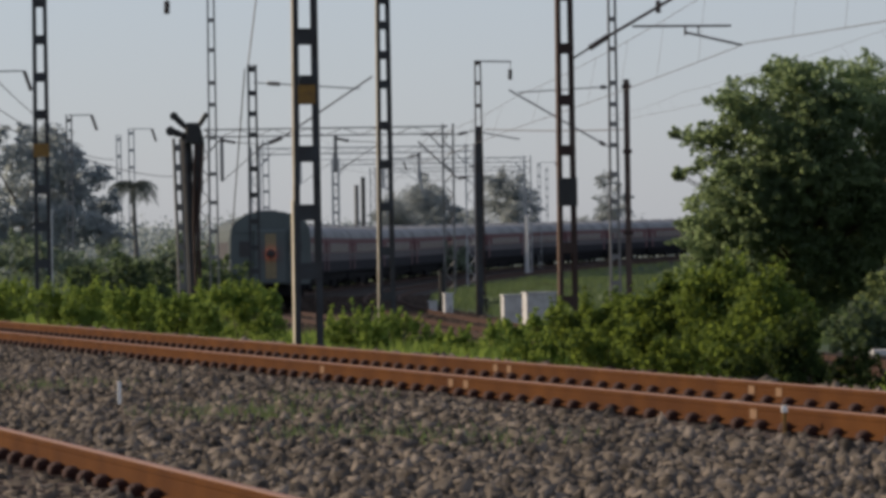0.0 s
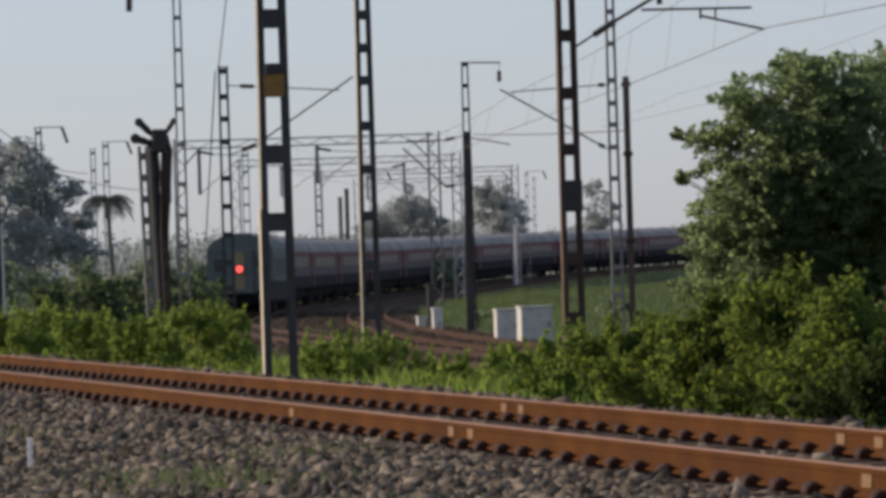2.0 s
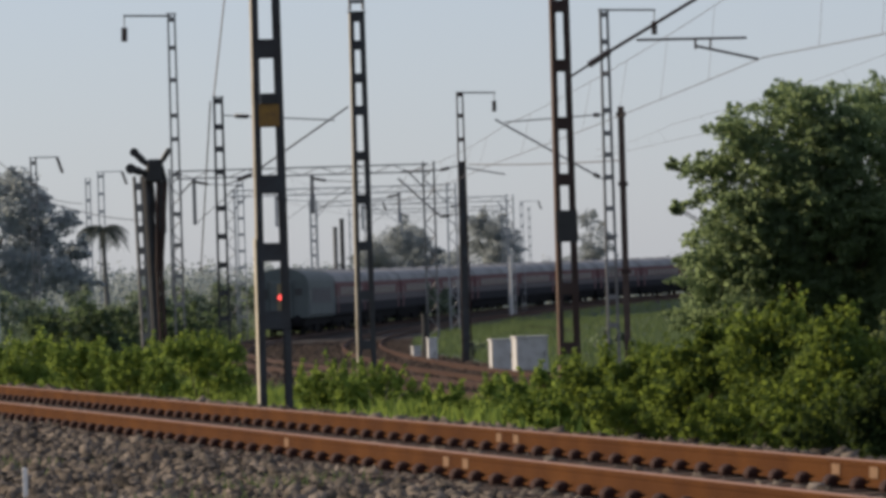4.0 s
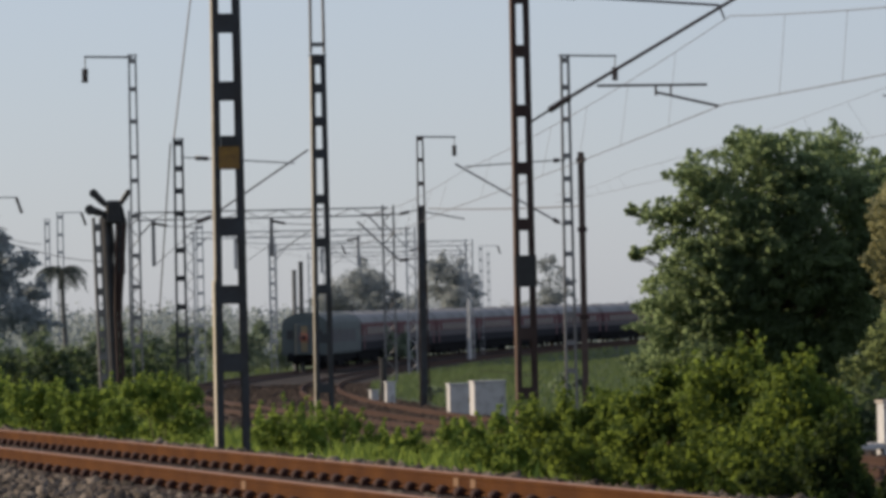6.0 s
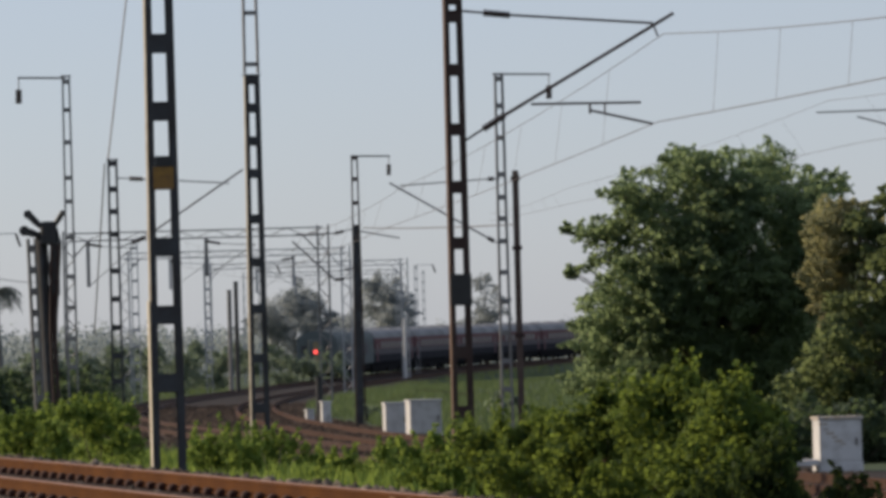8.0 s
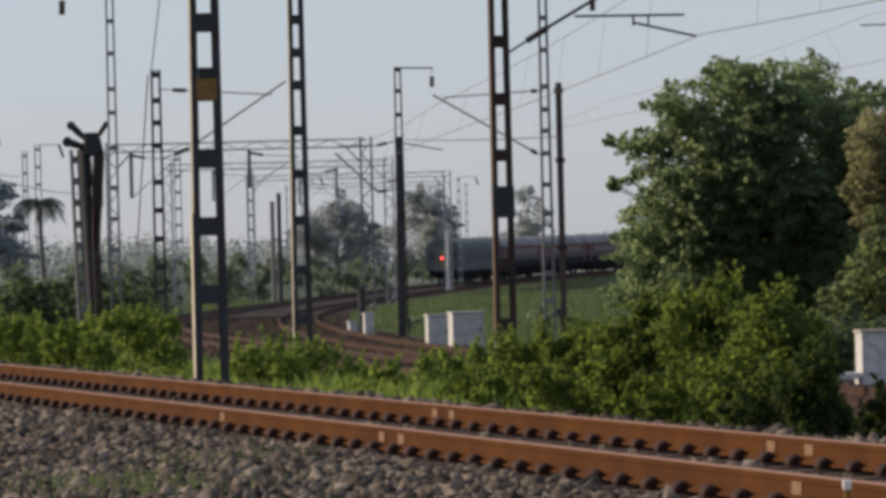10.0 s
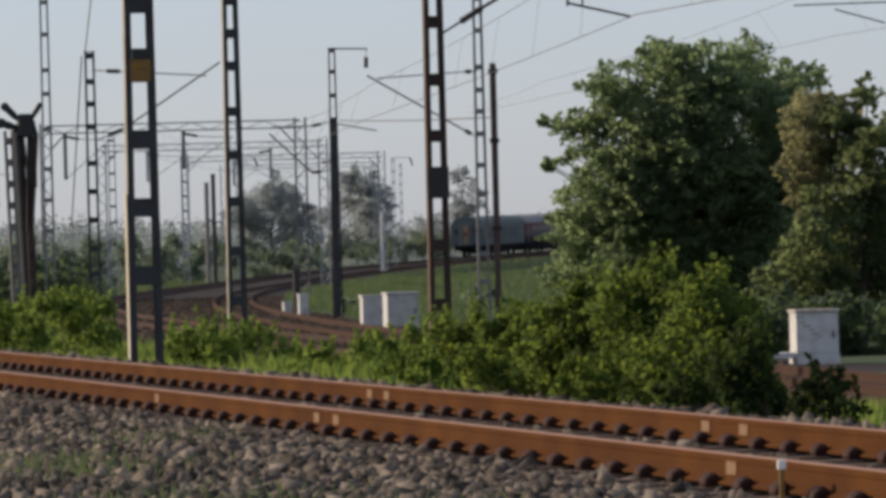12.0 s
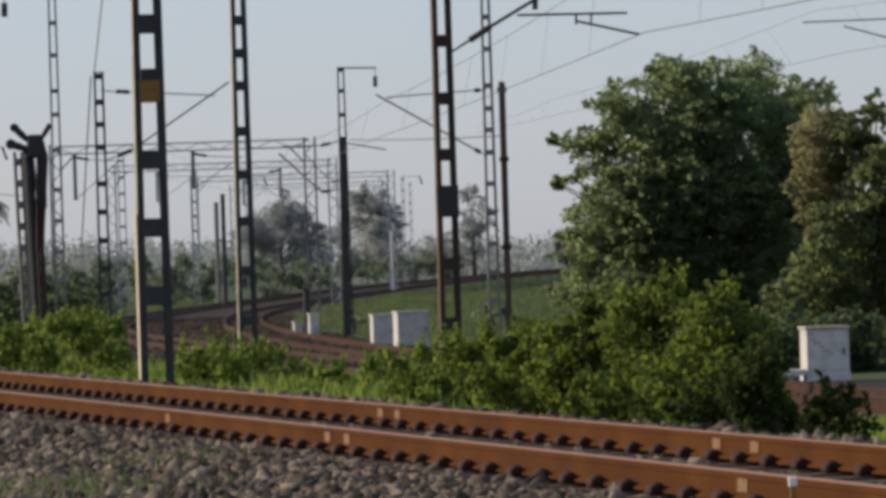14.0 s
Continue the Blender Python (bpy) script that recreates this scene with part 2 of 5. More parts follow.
def raw(name, verts, faces, mat, parent=None, smooth=False):
    me = bpy.data.meshes.new(name)
    me.from_pydata(verts, [], faces)
    me.materials.append(mat)
    if smooth:
        me.polygons.foreach_set("use_smooth", [True] * len(me.polygons))
    ob = new(name, me)
    if parent:
        ob.parent = parent
    return ob


def thing(name, at, label, category, group="", kind=""):
    ob = new(name)
    ob.empty_display_size = 0.2
    ob.matrix_basis = at
    return tagged(ob, label, category, group, kind)


def add_box(bm, x0, x1, y0, y1, z0, z1, bevel=0.0, m=None):
    vs = [bm.verts.new((x, y, z)) for z in (z0, z1) for y in (y0, y1) for x in (x0, x1)]
    if m is not None:
        for v in vs:
            v.co = m @ v.co
    fs = [bm.faces.new([vs[i] for i in q]) for q in ((0, 2, 3, 1), (4, 5, 7, 6), (0, 1, 5, 4), (2, 6, 7, 3), (0, 4, 6, 2), (1, 3, 7, 5))]
    if bevel:
        es = {e for f in fs for e in f.edges}
        bmesh.ops.bevel(bm, geom=list(es), offset=bevel, segments=1, affect="EDGES")
    return bm


def box(x0, x1, y0, y1, z0, z1, bevel=0.0):
    return add_box(bmesh.new(), x0, x1, y0, y1, z0, z1, bevel)


def add_tube(bm, points, radius, sides=8):
    """A round bar along points; radius: one, or one for each point."""
    rings = []
    radii = radius if isinstance(radius, (list, tuple)) else [radius] * len(points)
    pts = [Vector(p) for p in points]
    for i, p in enumerate(pts):
        d = (pts[min(i + 1, len(pts) - 1)] - pts[max(i - 1, 0)]).normalized()
        a = d.cross(Vector((0, 0, 1)) if abs(d.z) < 0.9 else Vector((0, 1, 0))).normalized()
        b = d.cross(a)
        rings.append([bm.verts.new(p + radii[i] * (math.cos(k * math.tau / sides) * a + math.sin(k * math.tau / sides) * b)) for k in range(sides)])
    for r, s in zip(rings, rings[1:]):
        for k in range(sides):
            bm.faces.new((r[k], r[(k + 1) % sides], s[(k + 1) % sides], s[k]))
    bm.faces.new(rings[0][::-1])
    bm.faces.new(rings[-1])
    return bm


def tube(points, radius, sides=8):
    return add_tube(bmesh.new(), points, radius, sides)


def insulator(a, b, radius=0.06, discs=10):
    """A ribbed porcelain insulator from a to b."""
    a, b = Vector(a), Vector(b)
    pts, radii = [], []
    for i in range(discs):
        for f, r in ((0.1, 0.75), (0.35, 1.0), (0.6, 1.0), (0.9, 0.75)):
            pts.append(a.lerp(b, (i + f) / discs))
            radii.append(radius * r)
    return tube(pts, radii, 8)


def wire(points, radius):
    return tube(points, radius, 4)


# ---- plan ----
TH = radians(14.75)                       # the nearer tracks run this far to the left of straight ahead
ALONG, ACROSS = Vector((-math.sin(TH), math.cos(TH), 0)), Vector((math.cos(TH), math.sin(TH), 0))
CURVE_X, CURVE_Y = 1080.05, 270.9          # centre of the far curve
R_TRAIN, R_INNER, Z_FAR = 1096.5, 1090.4, -1.112
NEAR_TRACK = 1.60                         # centre of the track beside the camera


def near(s, p, z=0.0):
    return ALONG * s + ACROSS * p + Vector((0, 0, z))


def spaced(s):
    """Sleepers of the nearer tracks lie 0.615 m apart."""
    return 1.0247 * s - 0.393


def curve_at(radius, s, z=0.0):
    """A place on the far curve and the heading there, s metres of the train's track from its tangent point."""
    a = s / R_TRAIN
    return Vector((CURVE_X - radius * math.cos(a), CURVE_Y + radius * math.sin(a), z)), a


def train_place(s, off=0.0, z=0.0):
    """A place on the train's track and the way across there: a sharper bend leads into the long curve, straight before it."""
    s_in = max(s, -100.0)
    q, a = curve_at(R_TRAIN, s_in, Z_FAR + z + climb(s))
    lead = max(0.0, -54.0 - s_in)
    a -= 0.0013 * lead
    out = Vector((math.cos(a), -math.sin(a), 0))
    q = q + out * (off + 0.00065 * lead * lead)
    if s < s_in:
        q += Vector((math.sin(a), math.cos(a), 0)) * (s - s_in)
    return q, out


def climb(s):
    """The far curve is level at first and then climbs at 1 in 133."""
    return 0.00375 * (s - 60 + math.hypot(s - 60, 30))


def lerp_table(x, table):
    for (x0, z0), (x1, z1) in zip(table, table[1:]):
        if x <= x1:
            return z0 + (z1 - z0) * max(0.0, (x - x0) / (x1 - x0))
    return table[-1][1]


GROUND = [(-60, -0.5), (-4, -0.45), (-1.5, -0.30), (10.5, -0.30), (10.9, -0.235), (11.5, -0.24), (13.0, -0.62), (17, -0.85), (24, -1.38), (60, -1.46), (3000, -1.46)]


def ground_z(x, y):
    p = x * ACROSS.x + y * ACROSS.y
    z = lerp_table(p, GROUND)
    if p > 12.5:
        z += 0.10 * noise.noise((x * 0.25, y * 0.12, 3)) * min(1, (p - 12.5) / 4)
    return z


def build_ground():
    xs = [-2500, -1200, -600, -300, -160, -90] + [-60 + i * 1.0 for i in range(121)] + [90, 160, 300, 600, 1200, 2500]
    ys = [-300, -100, -40, 0] + [8 + i * 0.8 for i in range(90)] + [80 + i * 2.0 for i in range(80)] + [240 + i * 12 for i in range(30)] + [620, 700, 900, 1200, 1700, 2400, 3500]
    verts = [(x, y, ground_z(x, y)) for y in ys for x in xs]
    w = len(xs)
    faces = [(j * w + i, j * w + i + 1, (j + 1) * w + i + 1, (j + 1) * w + i) for j in range(len(ys) - 1) for i in range(w - 1)]
    tagged(raw("ground", verts, faces, SOIL, smooth=True), "uneven earth with patchy grass beside the railway", "ground", kind="structure")


build_ground()

# ---- tracks ----
RAIL = [(-0.075, -0.172), (0.075, -0.172), (0.075, -0.16), (0.032, -0.14), (0.031, -0.05), (0.035, -0.04), (0.035, -0.006), (0.028, 0), (-0.028, 0),
        (-0.035, -0.006), (-0.035, -0.04), (-0.031, -0.05), (-0.032, -0.14), (-0.075, -0.16)]


def sweep(places, profile):
    """A profile (across, up) drawn along places, each a point and the direction across there."""
    bm = bmesh.new()
    rings = [[bm.verts.new(p + a * c + Vector((0, 0, u))) for c, u in profile] for p, a in places]
    n = len(profile)
    for r, s in zip(rings, rings[1:]):
        for k in range(n):
            bm.faces.new((r[k], s[k], s[(k + 1) % n], r[(k + 1) % n]))
    bm.faces.new(rings[0])
    bm.faces.new(rings[-1][::-1])
    return bm


def clip_mesh():
    bm = bmesh.new()
    add_tube(bm, [(-0.095, -0.06, -0.17), (-0.095, -0.05, -0.168), (-0.095, -0.025, -0.165), (-0.095, 0.025, -0.165), (-0.095, 0.05, -0.168), (-0.095, 0.06, -0.17)], [0.025, 0.05, 0.06, 0.06, 0.05, 0.025], 10)
    me = bpy.data.meshes.new("clip")
    bm.to_mesh(me)
    bm.free()
    me.materials.append(CLIP)
    return me


def sleeper_mesh():
    bm = add_box(bmesh.new(), -1.37, 1.37, -0.125, 0.125, -0.42, -0.19, 0.015)
    me = bpy.data.meshes.new("sleeper")
    bm.to_mesh(me)
    bm.free()
    me.materials.append(CONCRETE)
    return me


CLIP_MESH, SLEEPER_MESH = clip_mesh(), sleeper_mesh()


def straight_track(p, label, s0=-20.0, s1=420.0):
    t = thing("railway_track", pose(0, 0, 0), label, "railway track", "parallel tracks", "structure")
    for side in (-0.871, 0.871):
        bm = sweep([(near(s, p + side), ACROSS) for s in (s0, 20, 60, 120, s1)], RAIL)
        ob = part("rail", bm, RUST, t, "rust-brown steel rail")
        ob.data.materials.append(RAILTOP)
        for f in ob.data.polygons:
            if f.normal.z > 0.6 and f.center.z > -0.01:
                f.material_index = 1
    turn = pose(0, 0, 0, 0, 0, math.degrees(TH))
    for i in range(132):
        s = spaced(17.0 + 0.6 * i)
        share("sleeper", SLEEPER_MESH, t, Matrix.Translation(near(s, p)) @ turn)
        for side in (-0.871, 0.871):
            share("clip", CLIP_MESH, t, Matrix.Translation(near(s + 0.012 * math.sin(i * 2.1), p + side)) @ turn)
    for i in range(58):
        share("sleeper", SLEEPER_MESH, t, Matrix.Translation(near(spaced(16.4 - 0.6 * i), p)) @ turn)
    return t


track_far = straight_track(9.31, "single line of rusty rails on concrete sleepers in grey ballast")
for s, p in ((34.98, 8.404), (34.37, 8.404), (25.19, 8.404), (40.95, 8.404), (40.16, 10.146), (39.57, 10.146), (30.86, 10.146), (30.06, 10.146)):
    part("paint_mark", box(-0.003, 0.0, -0.09, 0.09, -0.115, -0.04), MARK, track_far, "pale paint mark", Matrix.Translation(near(spaced(s), p)) @ pose(0, 0, 0, 0, 0, math.degrees(TH)))
track_near = straight_track(NEAR_TRACK, "rusty rails on concrete sleepers, mostly out of view beside the camera")


def curved_track(radius, s_from, s_to, label, sleepers):
    t = thing("railway_track", pose(0, 0, 0), label, "railway track", "curved tracks", "structure")
    ss = [s_from + (s_to - s_from) * i / 90 for i in range(91)]

    def place(s, off, z=0.0):
        if radius > 1093:
            return train_place(s, off, z)
        q, a = curve_at(radius, s, Z_FAR + z + climb(s))
        out = Vector((math.cos(a), -math.sin(a), 0))
        return q + out * off, out
    part("ballast_bed", sweep([place(s, 0) for s in ss], [(-2.9, -0.9), (3.2, -0.9), (2.6, -0.24), (0.7, -0.19), (-0.7, -0.19), (-2.3, -0.22)] if radius < 1093 else [(-2.9, -0.9), (4.6, -0.9), (4.0, -0.27), (0.7, -0.19), (-0.7, -0.19), (-2.3, -0.22)]), BED_BROWN, t, "dark brown trackside ballast bed")
    part("bank", sweep([place(s, 0) for s in ss], [(-7.9, -2.95), (7.9, -2.95), (3.1, -0.32), (-3.1, -0.32)]), BANK, t, "weedy earth bank under the track")
    if radius < 1093:
        part("ballast_shoulder", sweep([place(-231 + 9 * i, 0) for i in range(12)], [(2.35, -0.9), (6.2, -0.9), (5.8, -0.31), (2.35, -0.245)]), BED_BROWN, t)
    for side in (-0.871, 0.871):
        part("rail", sweep([place(s, side) for s in ss], RAIL), RUST_DARK if radius > 1093 else RUST_DULL, t)
    for i in range(sleepers):
        q, out = place(s_from + 4 + 0.65 * i, 0, 0.02)
        share("sleeper", SLEEPER_MESH, t, Matrix.Translation(q) @ pose(0, 0, 0, 0, 0, math.degrees(math.atan2(out.y, out.x))))
    return t


curved_track(R_INNER, -231, 450, "rusty curved track swinging away into the distance", 260)
curved_track(R_TRAIN, -231, 505, "curved track that carries the departing train", 260)


def stones(name, x, y, z, size, mat, label, rng):
    """Loose crushed stone: irregular blocks with their own size, turn and tone."""
    n = len(x)
    corners = np.array([(i, j, k) for k in (-1, 1) for j in (-1, 1) for i in (-1, 1)], float)
    v = corners[None] * (0.25 + 0.95 * rng.random((n, 8, 3))) * size[:, None, None] * (0.45 + 0.95 * rng.random((n, 1, 3)))
    q = rng.normal(size=(n, 4))
    q /= np.linalg.norm(q, axis=1)[:, None]
    a, b, c, d = q.T
    rot = np.stack([np.stack([1 - 2 * (c * c + d * d), 2 * (b * c - d * a), 2 * (b * d + c * a)], -1),
                    np.stack([2 * (b * c + d * a), 1 - 2 * (b * b + d * d), 2 * (c * d - b * a)], -1),
                    np.stack([2 * (b * d - c * a), 2 * (c * d + b * a), 1 - 2 * (b * b + c * c)], -1)], 1)
    v = np.einsum("nij,nkj->nki", rot, v) + np.stack([x, y, z], -1)[:, None]
    quads = np.array([(0, 2, 3, 1), (4, 5, 7, 6), (0, 1, 5, 4), (2, 6, 7, 3), (0, 4, 6, 2), (1, 3, 7, 5)])
    faces = (quads[None] + 8 * np.arange(n)[:, None, None]).reshape(-1, 4)
    me = bpy.data.meshes.new(name)
    me.vertices.add(8 * n)
    me.vertices.foreach_set("co", v.reshape(-1))
    me.loops.add(faces.size)
    me.loops.foreach_set("vertex_index", faces.reshape(-1).astype(np.int32))
    me.polygons.add(len(faces))
    me.polygons.foreach_set("loop_start", np.arange(0, faces.size, 4, dtype=np.int32))
    me.update(calc_edges=True)
    me.materials.append(mat)
    return tagged(new(name, me), label, "ballast", kind="stuff")


def build_ballast():
    rng = np.random.default_rng(4)
    n = 205000
    s, p = 11 + 68 * rng.random(n) ** 1.35, -1.2 + 13.4 * rng.random(n)
    x, y = ALONG.x * s + ACROSS.x * p, ALONG.y * s + ACROSS.y * p
    rail_gap = np.min([abs(p - c) for c in (NEAR_TRACK - 0.871, NEAR_TRACK + 0.871, 8.439, 10.181)], axis=0)
    keep = (np.abs(x + 0.015 * y) < 1.2 + 0.115 * y) & (y > 11) & (rail_gap > 0.15) & (p > 0.2)
    s, p, x, y = s[keep], p[keep], x[keep], y[keep]
    n = len(s)
    z = np.array([lerp_table(v, GROUND) for v in p]) + 0.02 + 0.06 * rng.random(n) - 0.02 * (np.abs(p - 9.34) < 0.9)
    stones("ballast", x, y, z, 0.023 + 0.042 * rng.random(n) ** 1.8, STONE, "loose grey crushed-stone ballast between the tracks", rng)
    n = 26000
    radius, a = R_INNER - 2.4 + 10.4 * rng.random(n), (-185 + 170 * rng.random(n) ** 1.3) / R_TRAIN
    x, y = CURVE_X - radius * np.cos(a), CURVE_Y + radius * np.sin(a)
    gap = np.minimum(np.abs(np.abs(radius - R_INNER) - 0.871), np.abs(np.abs(radius - R_TRAIN) - 0.871))
    off = np.minimum(np.abs(radius - R_INNER), np.abs(radius - R_TRAIN))
    z = Z_FAR - 0.19 - np.clip(off - 2.4, 0, 1.2) * 0.06 + 0.04 * rng.random(n)
    keep = gap > 0.13
    stones("trackside_ballast", x[keep], y[keep], z[keep], 0.035 + 0.04 * rng.random(keep.sum()), STONE_BROWN, "brown stained ballast along the curved tracks", rng)


build_ballast()
bed = raw("ballast_bed", [tuple(near(s, p, lerp_table(p, GROUND) + 0.006 + 0.015 * noise.noise((s * 3, p * 3, 0)))) for s in [-22, -15, -8, -2, 4] + [10 + 0.5 * i for i in range(200)] + [150, 250, 420] for p in [-1.5 + 0.5 * k for k in range(29)]],
          [(j * 29 + i, j * 29 + i + 1, (j + 1) * 29 + i + 1, (j + 1) * 29 + i) for j in range(207) for i in range(28)], BALLAST_BED)
tagged(bed, "dark packed ballast bed under the loose stones", "ballast bed", kind="structure")


# ---- masts and overhead line ----
def mast(at, height, w0, w1, battens, mat, label, depth=0.16, flange=0.075, plate=0.2, top=True, turn=0.0, web=None):
    """Two upright channels, drawn together upwards, tied by batten plates at the heights given."""
    m = thing("lattice_mast", Matrix.Translation(at) @ pose(0, 0, 0, 0, 0, turn), label, "overhead line mast", "lattice masts")

    def half(z):
        return (w0 + (w1 - w0) * z / height) / 2
    for side in (-1, 1):
        bm = bmesh.new()
        t = 0.012
        ring = [(0, -depth / 2), (-flange, -depth / 2), (-flange, -depth / 2 + t), (-t, -depth / 2 + t), (-t, depth / 2 - t), (-flange, depth / 2 - t), (-flange, depth / 2), (0, depth / 2)]
        lo = [bm.verts.new((side * (half(0) + u), v, -0.5)) for u, v in ring]
        hi = [bm.verts.new((side * (half(height) + u), v, height)) for u, v in ring]
        n = len(ring)
        for k in range(n):
            bm.faces.new((lo[k], lo[(k + 1) % n], hi[(k + 1) % n], hi[k]))
        bm.faces.new(lo[::-1])
        bm.faces.new(hi)
        bmesh.ops.recalc_face_normals(bm, faces=bm.faces)
        channel = part("channel", bm, mat, m)
        if web and side < 0:       # the left web, coloured paler to look sunlit
            channel.data.materials.append(web)
            channel.data.polygons[n - 1].material_index = 1
    for z in battens:
        if 0 < z < height:
            w = half(z) - 0.004
            for y in (-depth / 2 - 0.008, depth / 2):
                part("batten", box(-w, w, y, y + 0.008, z - plate / 2, z + plate / 2), mat, m)
    if top:
        w = half(height) + 0.02
        part("cap_plate", box(-w, w, -depth / 2 - 0.02, depth / 2 + 0.02, height, height + 0.02), mat, m)
    return m


def bar(name, a, b, r, mat, parent, base):
    return part(name, tube([Vector(a) - base, Vector(b) - base], r, 8), mat, parent)


def cantilever(m, base, stay, bracket, register=None, steady=None, r=0.022, mat=None):
    """A swinging bracket: each of stay and bracket is (at the mast, end of its insulator, tip), in the world."""
    mat = mat or MAST_GREY
    for kind, (a, b, c) in (("stay_tube", stay), ("bracket_tube", bracket)):
        a, b, c = (Vector(v) for v in (a, b, c))
        tb = part(kind, tube([b - base, c - base], r * (0.8 if kind == "stay_tube" else 1.1), 8), mat, m)
        part("insulator", insulator(a.lerp(b, 0.5) - base, b - base, 0.062, 7), INSUL, tb, "dark ribbed porcelain insulator")
        part("mast_fitting", tube([a - base, a.lerp(b, 0.5) - base], r * 0.8, 6), mat, tb)
    for kind, ends in (("register_arm", register), ("steady_arm", steady)):
        if ends:
            bar(kind, ends[0], ends[1], r * 0.8, mat, m, base)


def hang(a, b, m, base):
    """A suspension insulator: a thin rod with the porcelain at its foot."""
    a, b = Vector(a) - base, Vector(b) - base
    rod = part("suspension_rod", tube([a, a.lerp(b, 0.5)], 0.014, 6), MAST_GREY, m)
    part("insulator", insulator(a.lerp(b, 0.42), b, 0.085, 5), INSUL, rod, "dark ribbed porcelain insulator")


def levels(zs, zb):
    return [z - zb for z in zs]


# the mast of the nearer line, with its yellow number plate
base = Vector((-3.599, 60.000, -0.235))
mast_a = mast(base, 9.0, 0.42, 0.33, [1.785 - base.z + 0.855 * k for k in range(-1, 8)], MAST, "tall dark steel lattice mast standing in weeds beside the rusty rails", 0.17, 0.085, 0.235, turn=12, web=MAST_SUN_EDGE)
part("number_plate", box(-0.13, 0.13, -0.106, -0.096, 3.364 - base.z, 3.648 - base.z, 0.003), YELLOW, mast_a, "faded yellow number plate")
part("batten", box(-0.175, 0.175, -0.094, -0.086, 3.357 - base.z, 3.641 - base.z), MAST, mast_a)
part("plate_box", box(-0.095, 0.095, -0.12, -0.03, 3.648 - base.z, 3.783 - base.z, 0.004), BLACK, mast_a, "small black box above the plate")
# Cream strip over the yellow mast foot, painting sunlight on its edge.
part("sunlit_edge_strip", box(-0.219, -0.212, -0.088, 0.085, 0.05, 2.2), CREAM, mast_a, "pale yellow mast edge, painted as if sunlit")

base = Vector((-3.584, 88.000, -0.702))
mast_b = mast(base, 6.433 - base.z, 0.36, 0.28, levels([5.83, 5.22, 4.62, 3.78, 2.98, 2.12, 1.21, 0.29, 6.35], base.z), MAST, "dark steel lattice mast with a sunlit edge in the weeds", 0.15, 0.08, 0.17, turn=12, web=MAST_SUN_EDGE)

for sx in (-0.125, 0.125):
    part("extension_bar", tube([Vector((sx, 0, 6.475 - base.z)), Vector((sx * 0.85, 0, 10.6))], 0.028, 6), MAST_GREY, mast_b)
for k in range(4):
    part("extension_batten", box(-0.12, 0.12, -0.03, -0.02, 7.3 + 0.95 * k, 7.38 + 0.95 * k), MAST_GREY, mast_b)

base = Vector((0.142, 80.000, -0.680))
mast_c = mast(base, 7.218 - base.z, 0.37, 0.31, levels([4.96, 3.99, 3.05, 1.22, 0.22, 5.96, 6.86, 7.16], base.z), MAST_RUST, "rust-streaked steel lattice mast carrying a swinging bracket", 0.16, 0.085, 0.2, turn=11, web=MAST_SUN_BROWN)
part("number_plate", box(-0.185, 0.185, -0.12, -0.105, 2.002 - base.z, 2.533 - base.z, 0.003), BLACK, mast_c, "large dark number plate")
cantilever(mast_c, base, ((0.201, 80.000, 6.961), (1.129, 80.000, 6.871), (3.590, 80.000, 6.705)), ((0.240, 80.000, 4.731), (0.991, 80.000, 5.187), (3.954, 80.000, 6.867)),
           ((1.451, 80.000, 5.365), (3.347, 80.000, 5.365)), ((2.463, 80.000, 5.245), (3.547, 80.000, 4.999)), 0.026, MAST_RUST)

bar("drop_bracket", (2.465, 80.000, 5.358), (2.461, 80.000, 5.188), 0.02, MAST_RUST, mast_c, base)
bar("drop_bracket", (2.721, 80.000, 5.352), (2.717, 80.000, 5.200), 0.014, MAST_RUST, mast_c, base)
bar("catenary_hook", (3.590, 80.000, 6.705), (3.679, 80.000, 6.475), 0.016, MAST_RUST, mast_c, base)

base = Vector((1.388, 125.000, -0.736))
mast_e = mast(base, 8.496 - base.z, 0.33, 0.24, levels([7.66, 6.82, 5.86, 5.26, 4.70, 4.11, 3.29, 2.52, 1.71, 0.97, 0.23, 8.37], base.z), MAST_GREY, "weathered grey lattice mast with an arm on top", 0.15, 0.06, 0.13, turn=4)
cantilever(mast_e, base, ((1.359, 125.000, 5.754), (1.033, 125.000, 5.747), (-1.282, 125.000, 5.628)), ((1.315, 125.000, 4.022), (0.994, 125.000, 4.207), (-1.546, 125.000, 5.708)))
bar("top_arm", (1.235, 125.000, 8.498), (2.746, 125.000, 8.460), 0.025, MAST_GREY, mast_e, base)
hang((2.715, 125.000, 8.432), (2.700, 125.000, 7.810), mast_e, base)

base = Vector((1.800, 128.000, -0.792))
post = thing("steel_post", Matrix.Translation(base), "plain brown steel joist post beside a lattice mast", "post")
hp = 6.064 - base.z
bm = bmesh.new()
ring = [(-0.085, -0.1), (0.085, -0.1), (0.085, -0.085), (0.01, -0.085), (0.01, 0.085), (0.085, 0.085), (0.085, 0.1), (-0.085, 0.1), (-0.085, 0.085), (-0.01, 0.085), (-0.01, -0.085), (-0.085, -0.085)]
lo, hi = ([bm.verts.new((u, v, z)) for u, v in ring] for z in (-0.5, hp))
for k in range(12):
    bm.faces.new((lo[k], lo[(k + 1) % 12], hi[(k + 1) % 12], hi[k]))
bm.faces.new(lo[::-1])
bm.faces.new(hi)
part("joist", bm, POST_BROWN, post)
